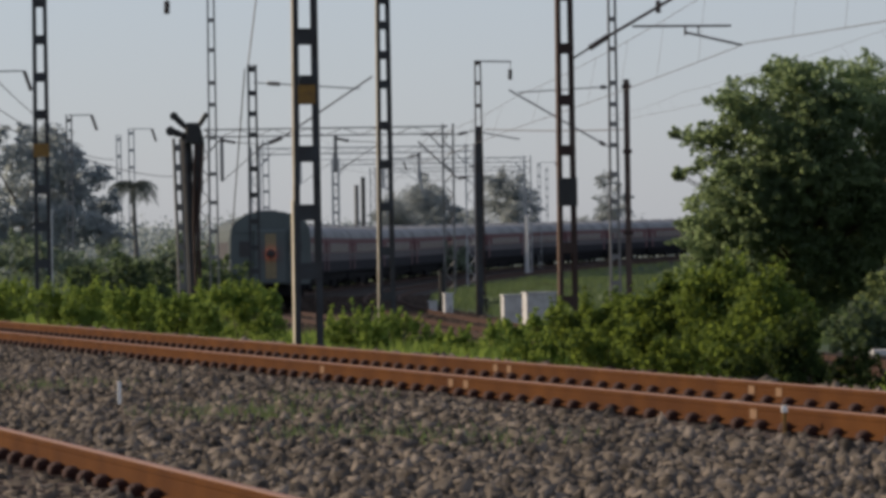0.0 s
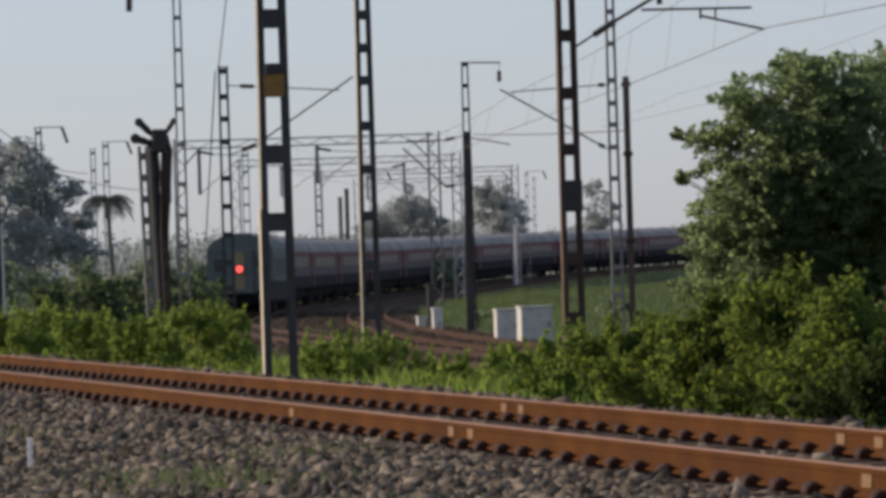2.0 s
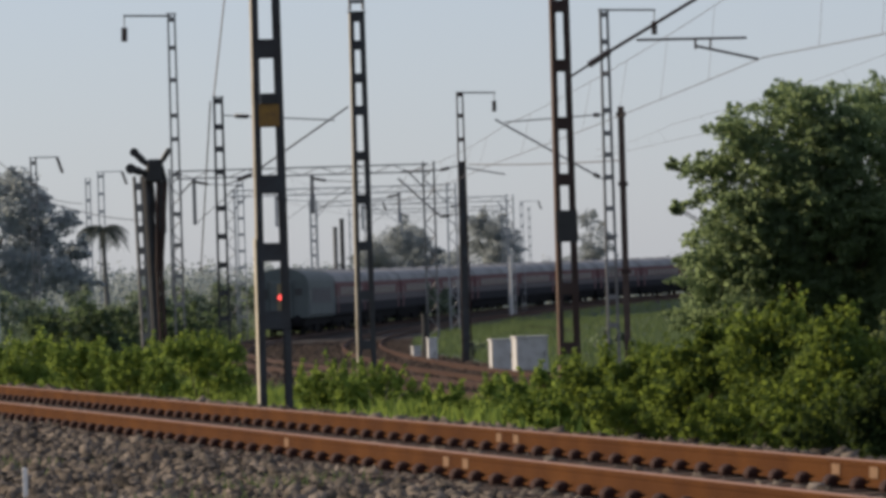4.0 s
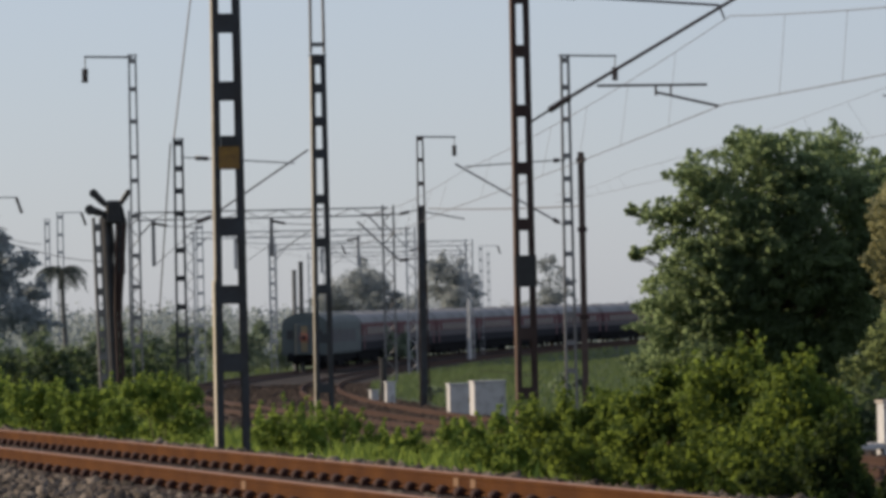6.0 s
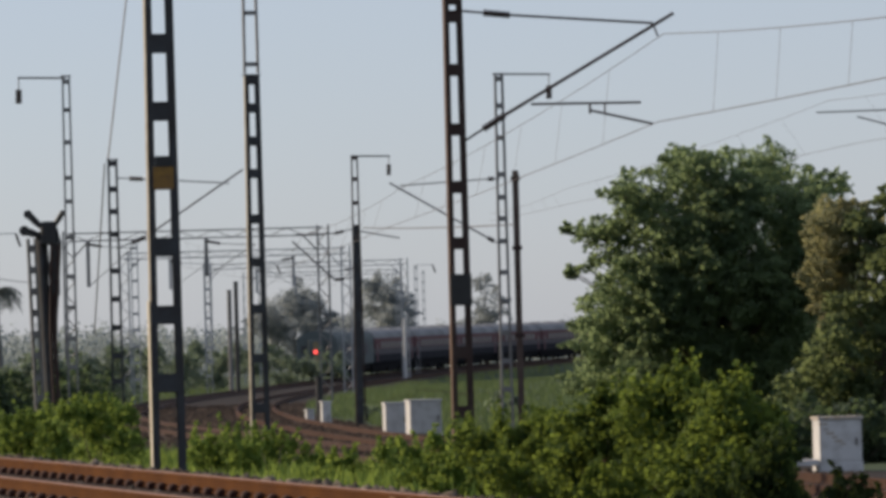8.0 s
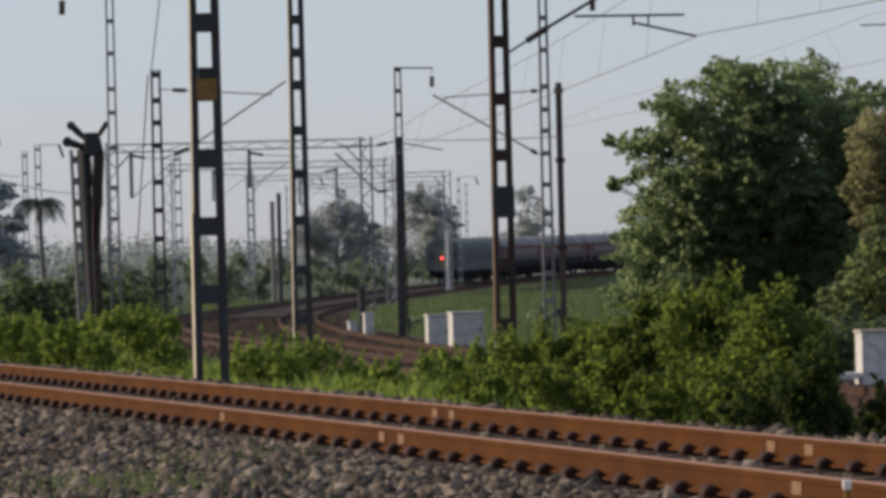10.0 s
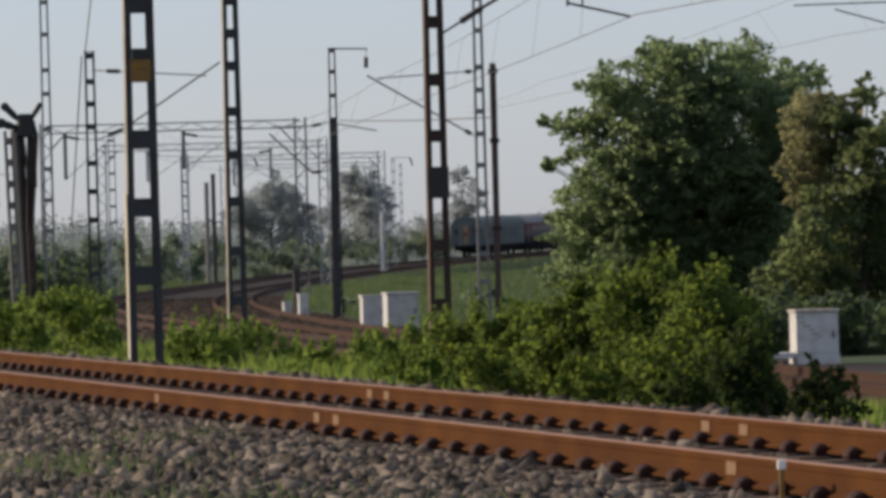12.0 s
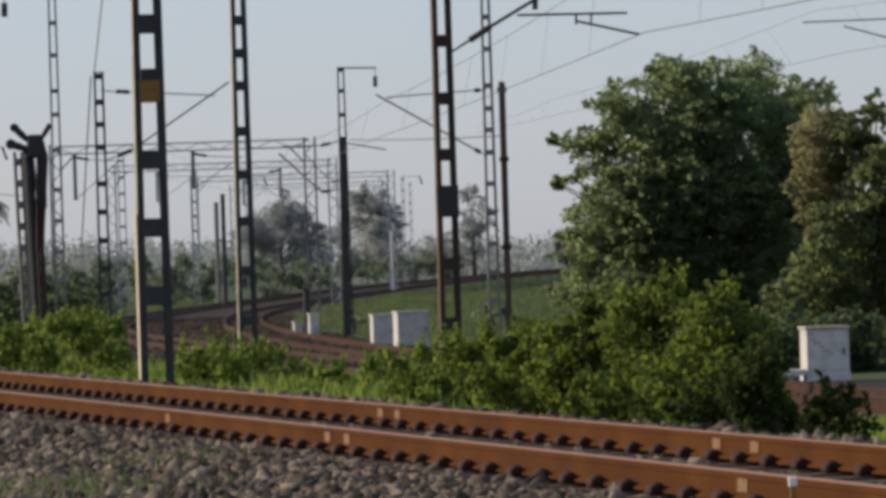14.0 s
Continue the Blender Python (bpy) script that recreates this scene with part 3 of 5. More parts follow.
for yy in (147, 270, 425):
    zz = 8.081 - base.z - (yy) * 128 / 8440
    part("bracket", box(-0.13, 0.13, -0.13, -0.10, zz - 0.06, zz + 0.06, 0.005), MAST_RUST, post)

base = Vector((-3.292, 168.000, -1.415))
mast_d = mast(base, 8.241 - base.z, 0.40, 0.24, levels([8.18, 7.43, 6.59, 5.75, 4.40, 3.21, 2.01, 0.82, -0.38], base.z), MAST_RUST, "dark trackside lattice mast with a lamp-like arm on top", 0.18, 0.05, 0.14, turn=4)
part("joist", box(-0.14, 0.10, -0.12, 0.12, -0.5, 5.754 - base.z, 0.01), MAST, mast_d, "dark joist bolted to the mast")
bar("top_arm", (-3.407, 168.000, 8.245), (-2.034, 168.000, 8.211), 0.03, MAST_GREY, mast_d, base)
hang((-2.074, 168.000, 8.212), (-2.091, 168.000, 7.535), mast_d, base)
cantilever(mast_d, base, ((-3.392, 168.000, 5.676), (-4.053, 168.000, 5.533), (-5.447, 168.000, 5.529)), ((-3.435, 168.000, 3.965), (-4.094, 168.000, 3.901), (-5.552, 168.000, 5.292)), ((-3.156, 168.000, 5.590), (-1.769, 168.000, 5.317)), None, 0.03)

base = Vector((-8.583, 122.000, -0.295))
mast_f = mast(base, 6.387 - base.z, 0.32, 0.26, levels([6.29, 5.63, 5.06, 4.48, 3.54, 2.82, 2.09, 1.37, 0.72], base.z), MAST, "dark lattice mast with a bracket over the curved track", 0.15, 0.06, 0.14, turn=4)
cantilever(mast_f, base, ((-8.529, 122.000, 5.922), (-7.807, 122.000, 5.875), (-5.613, 122.000, 5.718)), ((-8.516, 122.000, 4.114), (-7.787, 122.000, 4.385), (-5.257, 122.000, 6.056)))

base = Vector((-9.162, 115.000, 0.023))
mast_g = mast(base, 8.136 - base.z, 0.27, 0.2, levels([7.32, 6.54, 5.68, 5.11, 4.25, 3.30, 2.55, 1.80, 1.12, 8.00], base.z), MAST_GREY, "slender grey lattice mast with an arm and insulator on top", 0.13, 0.045, 0.1, turn=4)
bar("top_arm", (-9.151, 115.000, 8.092), (-10.322, 115.000, 8.122), 0.025, MAST_GREY, mast_g, base)
hang((-10.296, 115.000, 8.094), (-10.311, 115.000, 7.494), mast_g, base)

# masts further along the nearer line and beyond it
base = Vector((-11.405, 95.000, -0.125))
mast_l = mast(base, 9.0, 0.38, 0.30, [4.324 - base.z + 0.82 * k for k in range(-5, 7)], MAST, "dark lattice mast further along the rusty line", 0.17, 0.085, 0.2, turn=4)
part("number_plate", box(-0.17, 0.17, -0.115, -0.10, 3.390 - base.z, 3.683 - base.z, 0.003), YELLOW, mast_l, "faded ochre number plate")
base = Vector((-11.450, 97.000, 0.762))
wp = thing("marker_post", Matrix.Translation(base), "slim white painted marker post among weeds", "post")
part("post", tube([(0, 0, -1.0), (0, 0, 2.268 - base.z)], 0.045, 8), WHITE, wp)
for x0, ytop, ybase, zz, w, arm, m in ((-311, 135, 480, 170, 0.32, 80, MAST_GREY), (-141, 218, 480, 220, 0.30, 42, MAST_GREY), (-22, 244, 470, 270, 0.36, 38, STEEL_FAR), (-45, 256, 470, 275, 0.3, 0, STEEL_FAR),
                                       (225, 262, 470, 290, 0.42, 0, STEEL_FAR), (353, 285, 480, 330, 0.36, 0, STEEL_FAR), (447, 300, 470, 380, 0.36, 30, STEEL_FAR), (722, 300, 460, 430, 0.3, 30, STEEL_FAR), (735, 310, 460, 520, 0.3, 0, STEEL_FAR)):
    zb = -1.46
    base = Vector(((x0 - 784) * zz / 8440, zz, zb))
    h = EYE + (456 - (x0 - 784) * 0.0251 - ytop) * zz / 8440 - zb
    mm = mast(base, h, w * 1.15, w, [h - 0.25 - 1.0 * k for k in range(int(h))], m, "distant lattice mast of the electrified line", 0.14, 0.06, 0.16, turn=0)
    if arm:
        part("top_arm", tube([(0, 0, h), (arm * zz / 8440, 0, h)], 0.03, 6), m, mm)
        part("hanging_insulator", insulator((arm * zz / 8440, 0, h), (arm * zz / 8440 + 0.25, 0, h - 0.75), 0.08), INSUL, mm)

# thin posts by the far curve
for x0, ytop, ybase, zz, r, mat in ((403, 330, 515, 332, 0.15, MAST), (391, 345, 505, 340, 0.16, MAST_GREY), (700, 395, 462, 385, 0.13, WHITE), (546, 500, 550, 188, 0.14, BLACK)):
    zb = -1.5
    base = Vector(((x0 - 784) * zz / 8440, zz, zb))
    h = EYE + (456 - (x0 - 784) * 0.0251 - ytop) * zz / 8440 - zb
    tp = thing("trackside_post", Matrix.Translation(base), "thin post standing beside the curved tracks", "post")
    part("post", tube([(0, 0, -0.2), (0, 0, h)], r, 8), mat, tp)
    part("cap", tube([(0, 0, h), (0, 0, h + 0.05)], r * 1.25, 8), mat, tp)


def gantry(x0, x1, y, z_boom, mat, arms, label):
    """A portal of two lattice legs and a trussed boom over the far tracks; arms: where droppers hang."""
    g = thing("portal_gantry", pose(x0, y, -1.35), label, "gantry", "portal gantries")
    h, w = z_boom + 1.35, x1 - x0
    for u in (0, w):
        bm = bmesh.new()
        for a in (-0.28, 0.28):
            add_box(bm, u + a - 0.05, u + a + 0.05, -0.06, 0.06, -0.3, h + 0.35)
        k = 0.2
        side = 1
        while k < h:
            add_tube(bm, [(u - 0.28 * side, 0, k), (u + 0.28 * side, 0, min(k + 0.6, h))], 0.03, 4)
            k += 0.6
            side = -side
        part("leg", bm, mat, g)
    for u, way in ((0.28, 1), (w - 0.28, -1)):
        part("knee_brace", tube([(u, 0, h - 1.0), (u + way * 0.75, 0, h - 0.2)], 0.045, 6), mat, g)
    bm = bmesh.new()
    for dz in (-0.18, 0.22):
        add_box(bm, 0, w, -0.05, 0.05, h + dz - 0.035, h + dz + 0.035)
    n = int(w / 0.9)
    for i in range(n):
        add_tube(bm, [(i * w / n, 0, h - 0.18 if i % 2 else h + 0.22), ((i + 1) * w / n, 0, h + 0.22 if i % 2 else h - 0.18)], 0.022, 4)
    part("boom", bm, mat, g)
    for u, drop, reach in arms:
        d = part("drop_arm", box(u - 0.09, u + 0.09, -0.05, 0.05, h - drop, h - 0.18), mat, g)
        part("insulator", insulator((u, -0.06, h - 0.35), (u + 0.75 * (1 if reach > 0 else -1), -0.06, h - 0.5), 0.08), INSUL, d)
        part("stay", tube([(u + 0.7 * (1 if reach > 0 else -1), -0.06, h - 0.5), (u + reach, -0.06, h - 0.62)], 0.025, 6), mat, d)
        part("arm", tube([(u, -0.06, h - drop), (u + reach, -0.06, h - 0.55)], 0.025, 6), mat, d)
    return g


gantry(-19.98, -6.65, 250, 7.774, MAST_GREY, [(1.0, 2.6, 2.4), (7.2, 2.2, 2.6)], "grey steel portal gantry spanning the curved tracks")
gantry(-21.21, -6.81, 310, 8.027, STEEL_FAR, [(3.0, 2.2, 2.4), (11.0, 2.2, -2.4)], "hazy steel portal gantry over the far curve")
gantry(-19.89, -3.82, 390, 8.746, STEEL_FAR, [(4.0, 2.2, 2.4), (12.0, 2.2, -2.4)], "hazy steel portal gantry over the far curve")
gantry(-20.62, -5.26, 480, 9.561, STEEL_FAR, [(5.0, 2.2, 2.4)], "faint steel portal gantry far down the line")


# the signal cluster at the trackside
base = Vector((-10.079, 118.000, -0.271))
sig = thing("colour_light_signal", Matrix.Translation(base), "old dark signal post with clustered lamp heads and a ladder", "railway signal")


def sg(px, py, dy=0.0):
    """A place on the signal's face, in its own space."""
    return Vector(((px - 784) * 118 / 8440 - base.x, dy, EYE + (456 - (px - 784) * 0.0251 - py) * 118 / 8440 - base.z))


part("post", tube([sg(72, 600), sg(60, 240)], 0.13, 10), MAST, sig)
for x0, x1 in ((36, 45), (49, 57)):          # the slim grey lattice post behind
    part("lattice_upright", tube([sg(x0, 252, 0.22), sg(x1, 600, 0.22)], 0.045, 6), MAST_GREY, sig)
for k in range(9):
    part("lattice_batten", box(sg(38 + k, 0).x, sg(51 + k, 0).x, 0.18, 0.2, sg(45, 270 + 38 * k).z - 0.09, sg(45, 270 + 38 * k).z + 0.09), MAST_GREY, sig)
part("ladder_rail", tube([sg(94, 262, -0.2), sg(88, 345, -0.2), sg(82, 420, -0.2), sg(88, 600, -0.2)], 0.055, 6), MAST_RUST, sig)
part("ladder_rail", tube([sg(80, 262, -0.2), sg(77, 345, -0.2), sg(75, 420, -0.2), sg(79, 600, -0.2)], 0.04, 6), MAST_RUST, sig)
for k in range(17):
    y0 = 268 + 20 * k
    part("rung", tube([sg(79 - (4 if 340 < y0 else 0), y0, -0.2), sg(92 - (8 if 340 < y0 else 0), y0 + 4, -0.2)], 0.022, 5), MAST_RUST, sig)
part("cable", tube([sg(70, 250, -0.16), sg(76, 330, -0.2), sg(71, 430, -0.16), sg(80, 590, -0.16)], 0.03, 5), BLACK, sig)
part("lamp_head", box(sg(61, 0).x, sg(88, 0).x, -0.25, 0.05, sg(75, 264).z, sg(75, 222).z, 0.05), BLACK, sig)
part("head_bracket", tube([sg(60, 262, -0.1), sg(64, 244, -0.1), sg(88, 236, -0.1), sg(93, 262, -0.1)], 0.07, 8), BLACK, sig)
for name, a, b, r0, r1 in (("upper_lamp", (66, 236), (40, 210), 0.09, 0.11), ("lower_lamp", (62, 248), (33, 239), 0.10, 0.13), ("route_arm", (84, 232), (101, 206), 0.07, 0.05)):
    lamp = part(name, tube([sg(*a, -0.1), sg((a[0] + b[0]) / 2, (a[1] + b[1]) / 2, -0.1), sg(*b, -0.1)], [0.05, r0, r0], 10), BLACK, sig)
    part("hood", tube([sg(*b, -0.24), sg(*b, -0.02)], [r1, r1 * 0.9], 12), BLACK, lamp)
part("cable_box", box(sg(78, 0).x, sg(92, 0).x, -0.2, 0.1, sg(85, 353).z, sg(85, 262).z, 0.02), BLACK, sig)
part("cable_box", box(sg(72, 0).x, sg(86, 0).x, -0.18, 0.1, sg(85, 420).z, sg(85, 350).z, 0.02), MAST_RUST, sig)


# ---- wires ----
def sagging(a, b, sag, n=14):
    a, b = Vector(a), Vector(b)
    return [a.lerp(b, i / n) - Vector((0, 0, sag * 4 * (i / n) * (1 - i / n))) for i in range(n + 1)]


def overhead_line(cats, cons, label, r=0.0075):
    ol = thing("overhead_line", pose(0, 0, 0), label, "overhead wire", "overhead lines")
    for i in range(len(cats) - 1):
        top, low = sagging(cats[i], cats[i + 1], 0.16), sagging(cons[i], cons[i + 1], 0.04)
        part("catenary_wire", wire(top, r), WIRE, ol)
        part("contact_wire", wire(low, r * 1.15), WIRE, ol)
        for k in range(2, 14, 2):
            part("dropper", wire([top[k], low[k]], r * 0.45), WIRE, ol)
    return ol


overhead_line([(8.091, 45.000, 4.789), (3.679, 80.000, 6.475), (-1.284, 125.000, 5.554), (-5.148, 168.000, 5.521), (-8.879, 250.000, 6.352), (-8.081, 310.000, 7.145)],
              [(8.082, 45.000, 4.437), (3.547, 80.000, 4.999), (-1.575, 125.000, 4.568), (-5.573, 168.000, 4.456), (-8.316, 250.000, 5.153), (-7.379, 310.000, 5.841)], "copper catenary and contact wires over the curved track")
overhead_line([(15.254, 90.000, 7.078), (12.434, 155.000, 9.092), (5.182, 210.000, 8.323), (2.223, 260.000, 8.735)],
              [(15.229, 90.000, 6.118), (13.317, 155.000, 7.691), (5.539, 210.000, 7.692), (2.214, 260.000, 8.365)], "fainter overhead wires over the outer track")
overhead_line([(-14.475, 250.000, 7.678), (-13.208, 310.000, 7.825), (-10.172, 390.000, 8.446)],
              [(-14.216, 250.000, 6.190), (-12.878, 310.000, 6.347), (-9.745, 390.000, 7.048)], "overhead wires above the train's track")
line = thing("overhead_line", pose(0, 0, 0), "slack feeder wires crossing between the masts", "overhead wire", "overhead lines")
for a, b, sag in (((-8.690, 122.000, 6.403), (-7.844, 122.000, 12.485), 0), ((-8.780, 122.000, 6.289), (-10.123, 135.000, 2.040), 0), ((-3.053, 168.000, 5.707), (1.846, 128.000, 4.623), 0.05), ((-16.155, 120.000, 5.826), (-24.877, 250.000, 6.458), 0.5), ((-15.327, 120.000, 4.810), (-21.345, 250.000, 5.480), 0.4), ((-13.445, 100.000, 5.768), (-23.439, 220.000, 6.519), 0.3)):
    part("feeder_wire", wire(sagging(a, b, sag, 8), 0.018), WIRE, line)

# the mast out to the side whose bracket reaches into view
base = Vector((11.6, 105, -1.46))
mast_h = mast(base, 8.6, 0.36, 0.28, [0.6 + 0.85 * k for k in range(10)], MAST_GREY, "grey lattice mast beside the outer track", 0.17, 0.085, 0.2)
cantilever(mast_h, base, ((11.5, 105, 7.1), (11.0, 105, 7.1), (10.4, 105, 7.3)), ((11.5, 105, 5.4), (11.2, 105, 5.9), (10.35, 105, 7.45)), ((8.143, 105.000, 6.295), (10.6, 105, 6.322)), ((9.036, 105.000, 6.185), (10.148, 105.000, 5.858)))


# ---- trackside boxes ----
def relay_box(at, w, d, h, turn, label, lid=0.06, cover=None):
    b = thing("relay_box", Matrix.Translation(at) @ pose(0, 0, 0, 0, 0, turn), label, "equipment box", "trackside boxes")
    part("plinth", box(-w / 2 - 0.015, w / 2 + 0.015, -d / 2 - 0.015, d / 2 + 0.015, -0.3, 0.06, 0.01), WHITE, b)
    body = part("body", box(-w / 2, w / 2, -d / 2, d / 2, 0.06, h, 0.012), WHITE, b)
    part("lid", box(-w / 2 - 0.03, w / 2 + 0.03, -d / 2 - 0.03, d / 2 + 0.03, h, h + lid, 0.01), cover or WHITE, b)
    door = part("door", box(-w / 2 + 0.05, w / 2 - 0.05, -d / 2 - 0.012, -d / 2 - 0.002, 0.12, h - 0.05, 0.004), WHITE, b)
    part("latch", box(w / 2 - 0.14, w / 2 - 0.10, -d / 2 - 0.035, -d / 2 - 0.012, h * 0.45, h * 0.6), MAST_GREY, door)
    return b


relay_box((-0.939, 145.000, -1.293), 0.98, 0.7, -0.228 - -1.293, 12, "whitewashed relay box with a sunlit side by the curved track")
relay_box((-1.848, 149.000, -1.339), 0.72, 0.5, -0.334 - -1.339, 12, "smaller grey-white equipment box beside the relay box")
right_box = relay_box((7.74, 96.750, -1.27), 0.88, 0.6, -0.34 - -1.27, 9, "whitewashed equipment box with a stained door and sunlit side", 0.07, STAINED)
part("slab", box(-1.0, -0.5, -0.5, 0.1, 0.02, 0.14, 0.01), WHITE, right_box, "pale concrete step slab")
for x, z, w, h in ((-0.22, 0.66, 0.16, 0.05), (-0.12, 0.58, 0.12, 0.05), (-0.05, 0.50, 0.16, 0.06), (0.05, 0.44, 0.10, 0.05), (-0.30, 0.74, 0.10, 0.07), (-0.36, 0.85, 0.18, 0.05)):
    part("rust_stain", box(x - w / 2, x + w / 2, -0.3155, -0.3135, z - h / 2, z + h / 2), STAINED, right_box, "brown run of rust on the door")
relay_box((-4.770, 177.000, -1.628), 0.34, 0.3, -0.496 - -1.628, 15, "narrow white cable box near the rails")
relay_box((-5.611, 185.000, -1.324), 0.3, 0.3, 0.45, 15, "squat white cable box near the rails")

mk = thing("distance_peg", Matrix.Translation((-3.953, 34.902, -0.200)), "small white peg driven into the ballast", "peg")
part("peg", box(-0.017, 0.017, -0.017, 0.017, -0.15, 0.22, 0.004), PEG_WHITE, mk)
mk = thing("distance_peg", Matrix.Translation(near(spaced(23.68), 8.17) + Vector((0, 0, -0.28))), "small peg with a pale top beside the rail", "peg")
part("peg", box(-0.014, 0.014, -0.014, 0.014, -0.05, 0.313 - 0.05, 0.003), YELLOW, mk)
part("cap", box(-0.022, 0.022, -0.022, 0.022, 0.313 - 0.05, 0.313, 0.004), PEG_WHITE, mk)


# ---- plants ----
def leaf_cloud(name, lobes, size, density, mat, parent=None, seed=1, droop=0.3, long=1.5, shell=0.55, sprays=0, flat=1.0, shoots=0):
    """Leaves strewn through rounded lobes (x, y, z, radius), thicker towards the outside, each a small folded blade."""
    rng = np.random.default_rng(seed)
    verts, faces, base = [], [], 0
    clumps = [(lx, ly, lz, r * (0.74 if shoots else 0.8 if sprays else 1)) for lx, ly, lz, r in lobes]
    for lx, ly, lz, r in lobes if sprays else ():
        for _ in range(sprays):
            d = rng.normal(size=3)
            d[1] = -abs(d[1]) if rng.random() < 0.7 else d[1]
            d /= np.linalg.norm(d)
            k = r * (0.22 + 0.22 * rng.random())
            clumps.append((lx + d[0] * r * 0.85, ly + d[1] * r * 0.85, lz + d[2] * r * 0.85, k))
            # a leafy twig that reaches out of the lobe and bows down
            reach, k = r * rng.uniform(0.25, 0.6), r * 0.17
            for step in (0.35, 0.7, 1.0):
                q = r * 0.92 + reach * step
                clumps.append((lx + d[0] * q, ly + d[1] * q, lz + d[2] * q + reach * (0.25 * step - 0.4 * step * step), k * (1.15 - 0.7 * step)))
    for lx, ly, lz, r in lobes if shoots else ():
        for _ in range(shoots):        # upright creeper shoots that stand out of the top
            x, y, z, rise = lx + r * rng.uniform(-0.8, 0.8), ly + r * rng.uniform(-0.8, 0.4), lz + r * 0.6, r * rng.uniform(0.5, 1.15)
            bend = rng.uniform(-0.35, 0.35)
            for step in (0.0, 0.25, 0.5, 0.75, 1.0):
                clumps.append((x + bend * rise * step * step, y, z + rise * step, r * (0.2 - 0.13 * step)))
    for lx, ly, lz, r in clumps:
        n = max(5, int(6 * density * r * r / (size * size)))
        d = rng.normal(size=(n, 3))
        d /= np.linalg.norm(d, axis=1)[:, None]
        rad = r * (shell + (1.12 - shell) * rng.random(n) ** 0.6)
        lump = 1 + 0.18 * np.sin(d[:, 0] * 5 + lx * 3) * np.sin(d[:, 2] * 6 + lz * 5) + 0.12 * np.sin(d[:, 0] * 13 + ly) * np.sin(d[:, 2] * 12 + lx)
        c = np.array((lx, ly, lz)) + d * (rad * lump)[:, None] * ((1.25, 1.25, flat) if r < 0.5 else (1, 1, 1))
        u = rng.normal(size=(n, 3)) + np.array((0, 0, -droop))
        u /= np.linalg.norm(u, axis=1)[:, None]
        nrm = d * 1.3 + rng.normal(size=(n, 3)) * 0.5
        v = np.cross(nrm, u)
        v /= np.linalg.norm(v, axis=1)[:, None]
        fold = np.cross(u, v) * 0.18
        s = size * (0.55 + 0.9 * rng.random(n))[:, None]
        quad = np.stack([c - u * s * 0.5 * long, c + (v * 0.5 + fold) * s, c + u * s * 0.5 * long, c - (v * 0.5 - fold) * s], 1)
        verts.append(quad.reshape(-1, 3))
        k = base + 4 * np.arange(n)
        faces.append(np.stack([k, k + 1, k + 2, k, k + 2, k + 3], -1).reshape(-1, 3))
        base += 4 * n
    v, f = np.concatenate(verts), np.concatenate(faces)
    me = bpy.data.meshes.new(name)
    me.vertices.add(len(v))
    me.vertices.foreach_set("co", v.reshape(-1))
    me.loops.add(f.size)
    me.loops.foreach_set("vertex_index", f.reshape(-1).astype(np.int32))
    me.polygons.add(len(f))
    me.polygons.foreach_set("loop_start", np.arange(0, f.size, 3, dtype=np.int32))
    me.update(calc_edges=True)
    me.materials.append(mat)
    ob = new(name, me)
    if parent:
        ob.parent = parent
    return ob


def tree(at, lobes, size, density, mat, label, seed, category="tree", trunk=0.22, shell=0.5):
    """A trunk with limbs to the lobes of the crown, and the crown; lobes are given in the world."""
    at = Vector(at)
    t = thing("tree", Matrix.Translation(at), label, category, "trackside trees")
    loc = [(x - at.x, y - at.y, z - at.z, r) for x, y, z, r in lobes]
    top = max(l[2] for l in loc) * 0.6
    part("trunk", tube([(0, 0, -0.4), (0.05, 0, top * 0.3), (-0.1, 0.05, top * 0.65), (0.05, 0, top)], [trunk * 1.3, trunk, trunk * 0.75, trunk * 0.4], 9), BARK, t, smooth=True)
    for k, (x, y, z, r) in enumerate(loc):
        z0 = min(top * 0.95, max(0.2, z * 0.45))
        if z > z0:
            part("limb", tube([(0, 0, z0), (x * 0.45, y * 0.5, z0 + (z - z0) * 0.45), (x, y, z)], [trunk * 0.5 * min(1, r), trunk * 0.3 * min(1, r), 0.02], 6), BARK, t)
    leaf_cloud("crown", loc, size, density, mat, t, seed, shell=shell, sprays=9, flat=0.55)
    return t


def lobes_at(spots, dist, spread, seed):
    """Crown lobes from (across, up, radius) in metres at a distance, set forward and back at random."""
    rng = random.Random(seed)
    return [(x, dist + spread * (rng.random() - 0.5), z, r) for x, z, r in spots]


big = lobes_at([(4.17, 4.66, 0.43), (3.67, 4.77, 0.27), (3.38, 4.78, 0.13), (3.98, 3.62, 0.33), (3.61, 3.51, 0.20), (3.39, 3.46, 0.12), (5.10, 5.58, 0.66), (5.36, 5.99, 0.40), (5.65, 4.32, 1.41), (7.11, 5.94, 1.09), (7.04, 6.74, 0.50), (8.52, 6.07, 1.09), (9.85, 6.21, 1.00), (10.74, 5.27, 1.00), (8.64, 4.25, 1.82), (10.20, 3.79, 1.58), (6.45, 2.81, 1.91), (5.03, 2.59, 1.09), (4.18, 1.62, 0.76), (8.25, 1.93, 1.99), (10.23, 1.55, 1.66), (5.15, 0.85, 1.49), (7.21, 0.30, 1.66), (9.35, -0.25, 1.82), (4.23, 0.37, 1.00), (6.13, 3.64, 1.33), (11.33, 5.84, 0.50), (8.59, 2.26, 1.16), (8.78, 3.08, 0.83)], 140, 5.0, 3)
dome = random.Random(17)
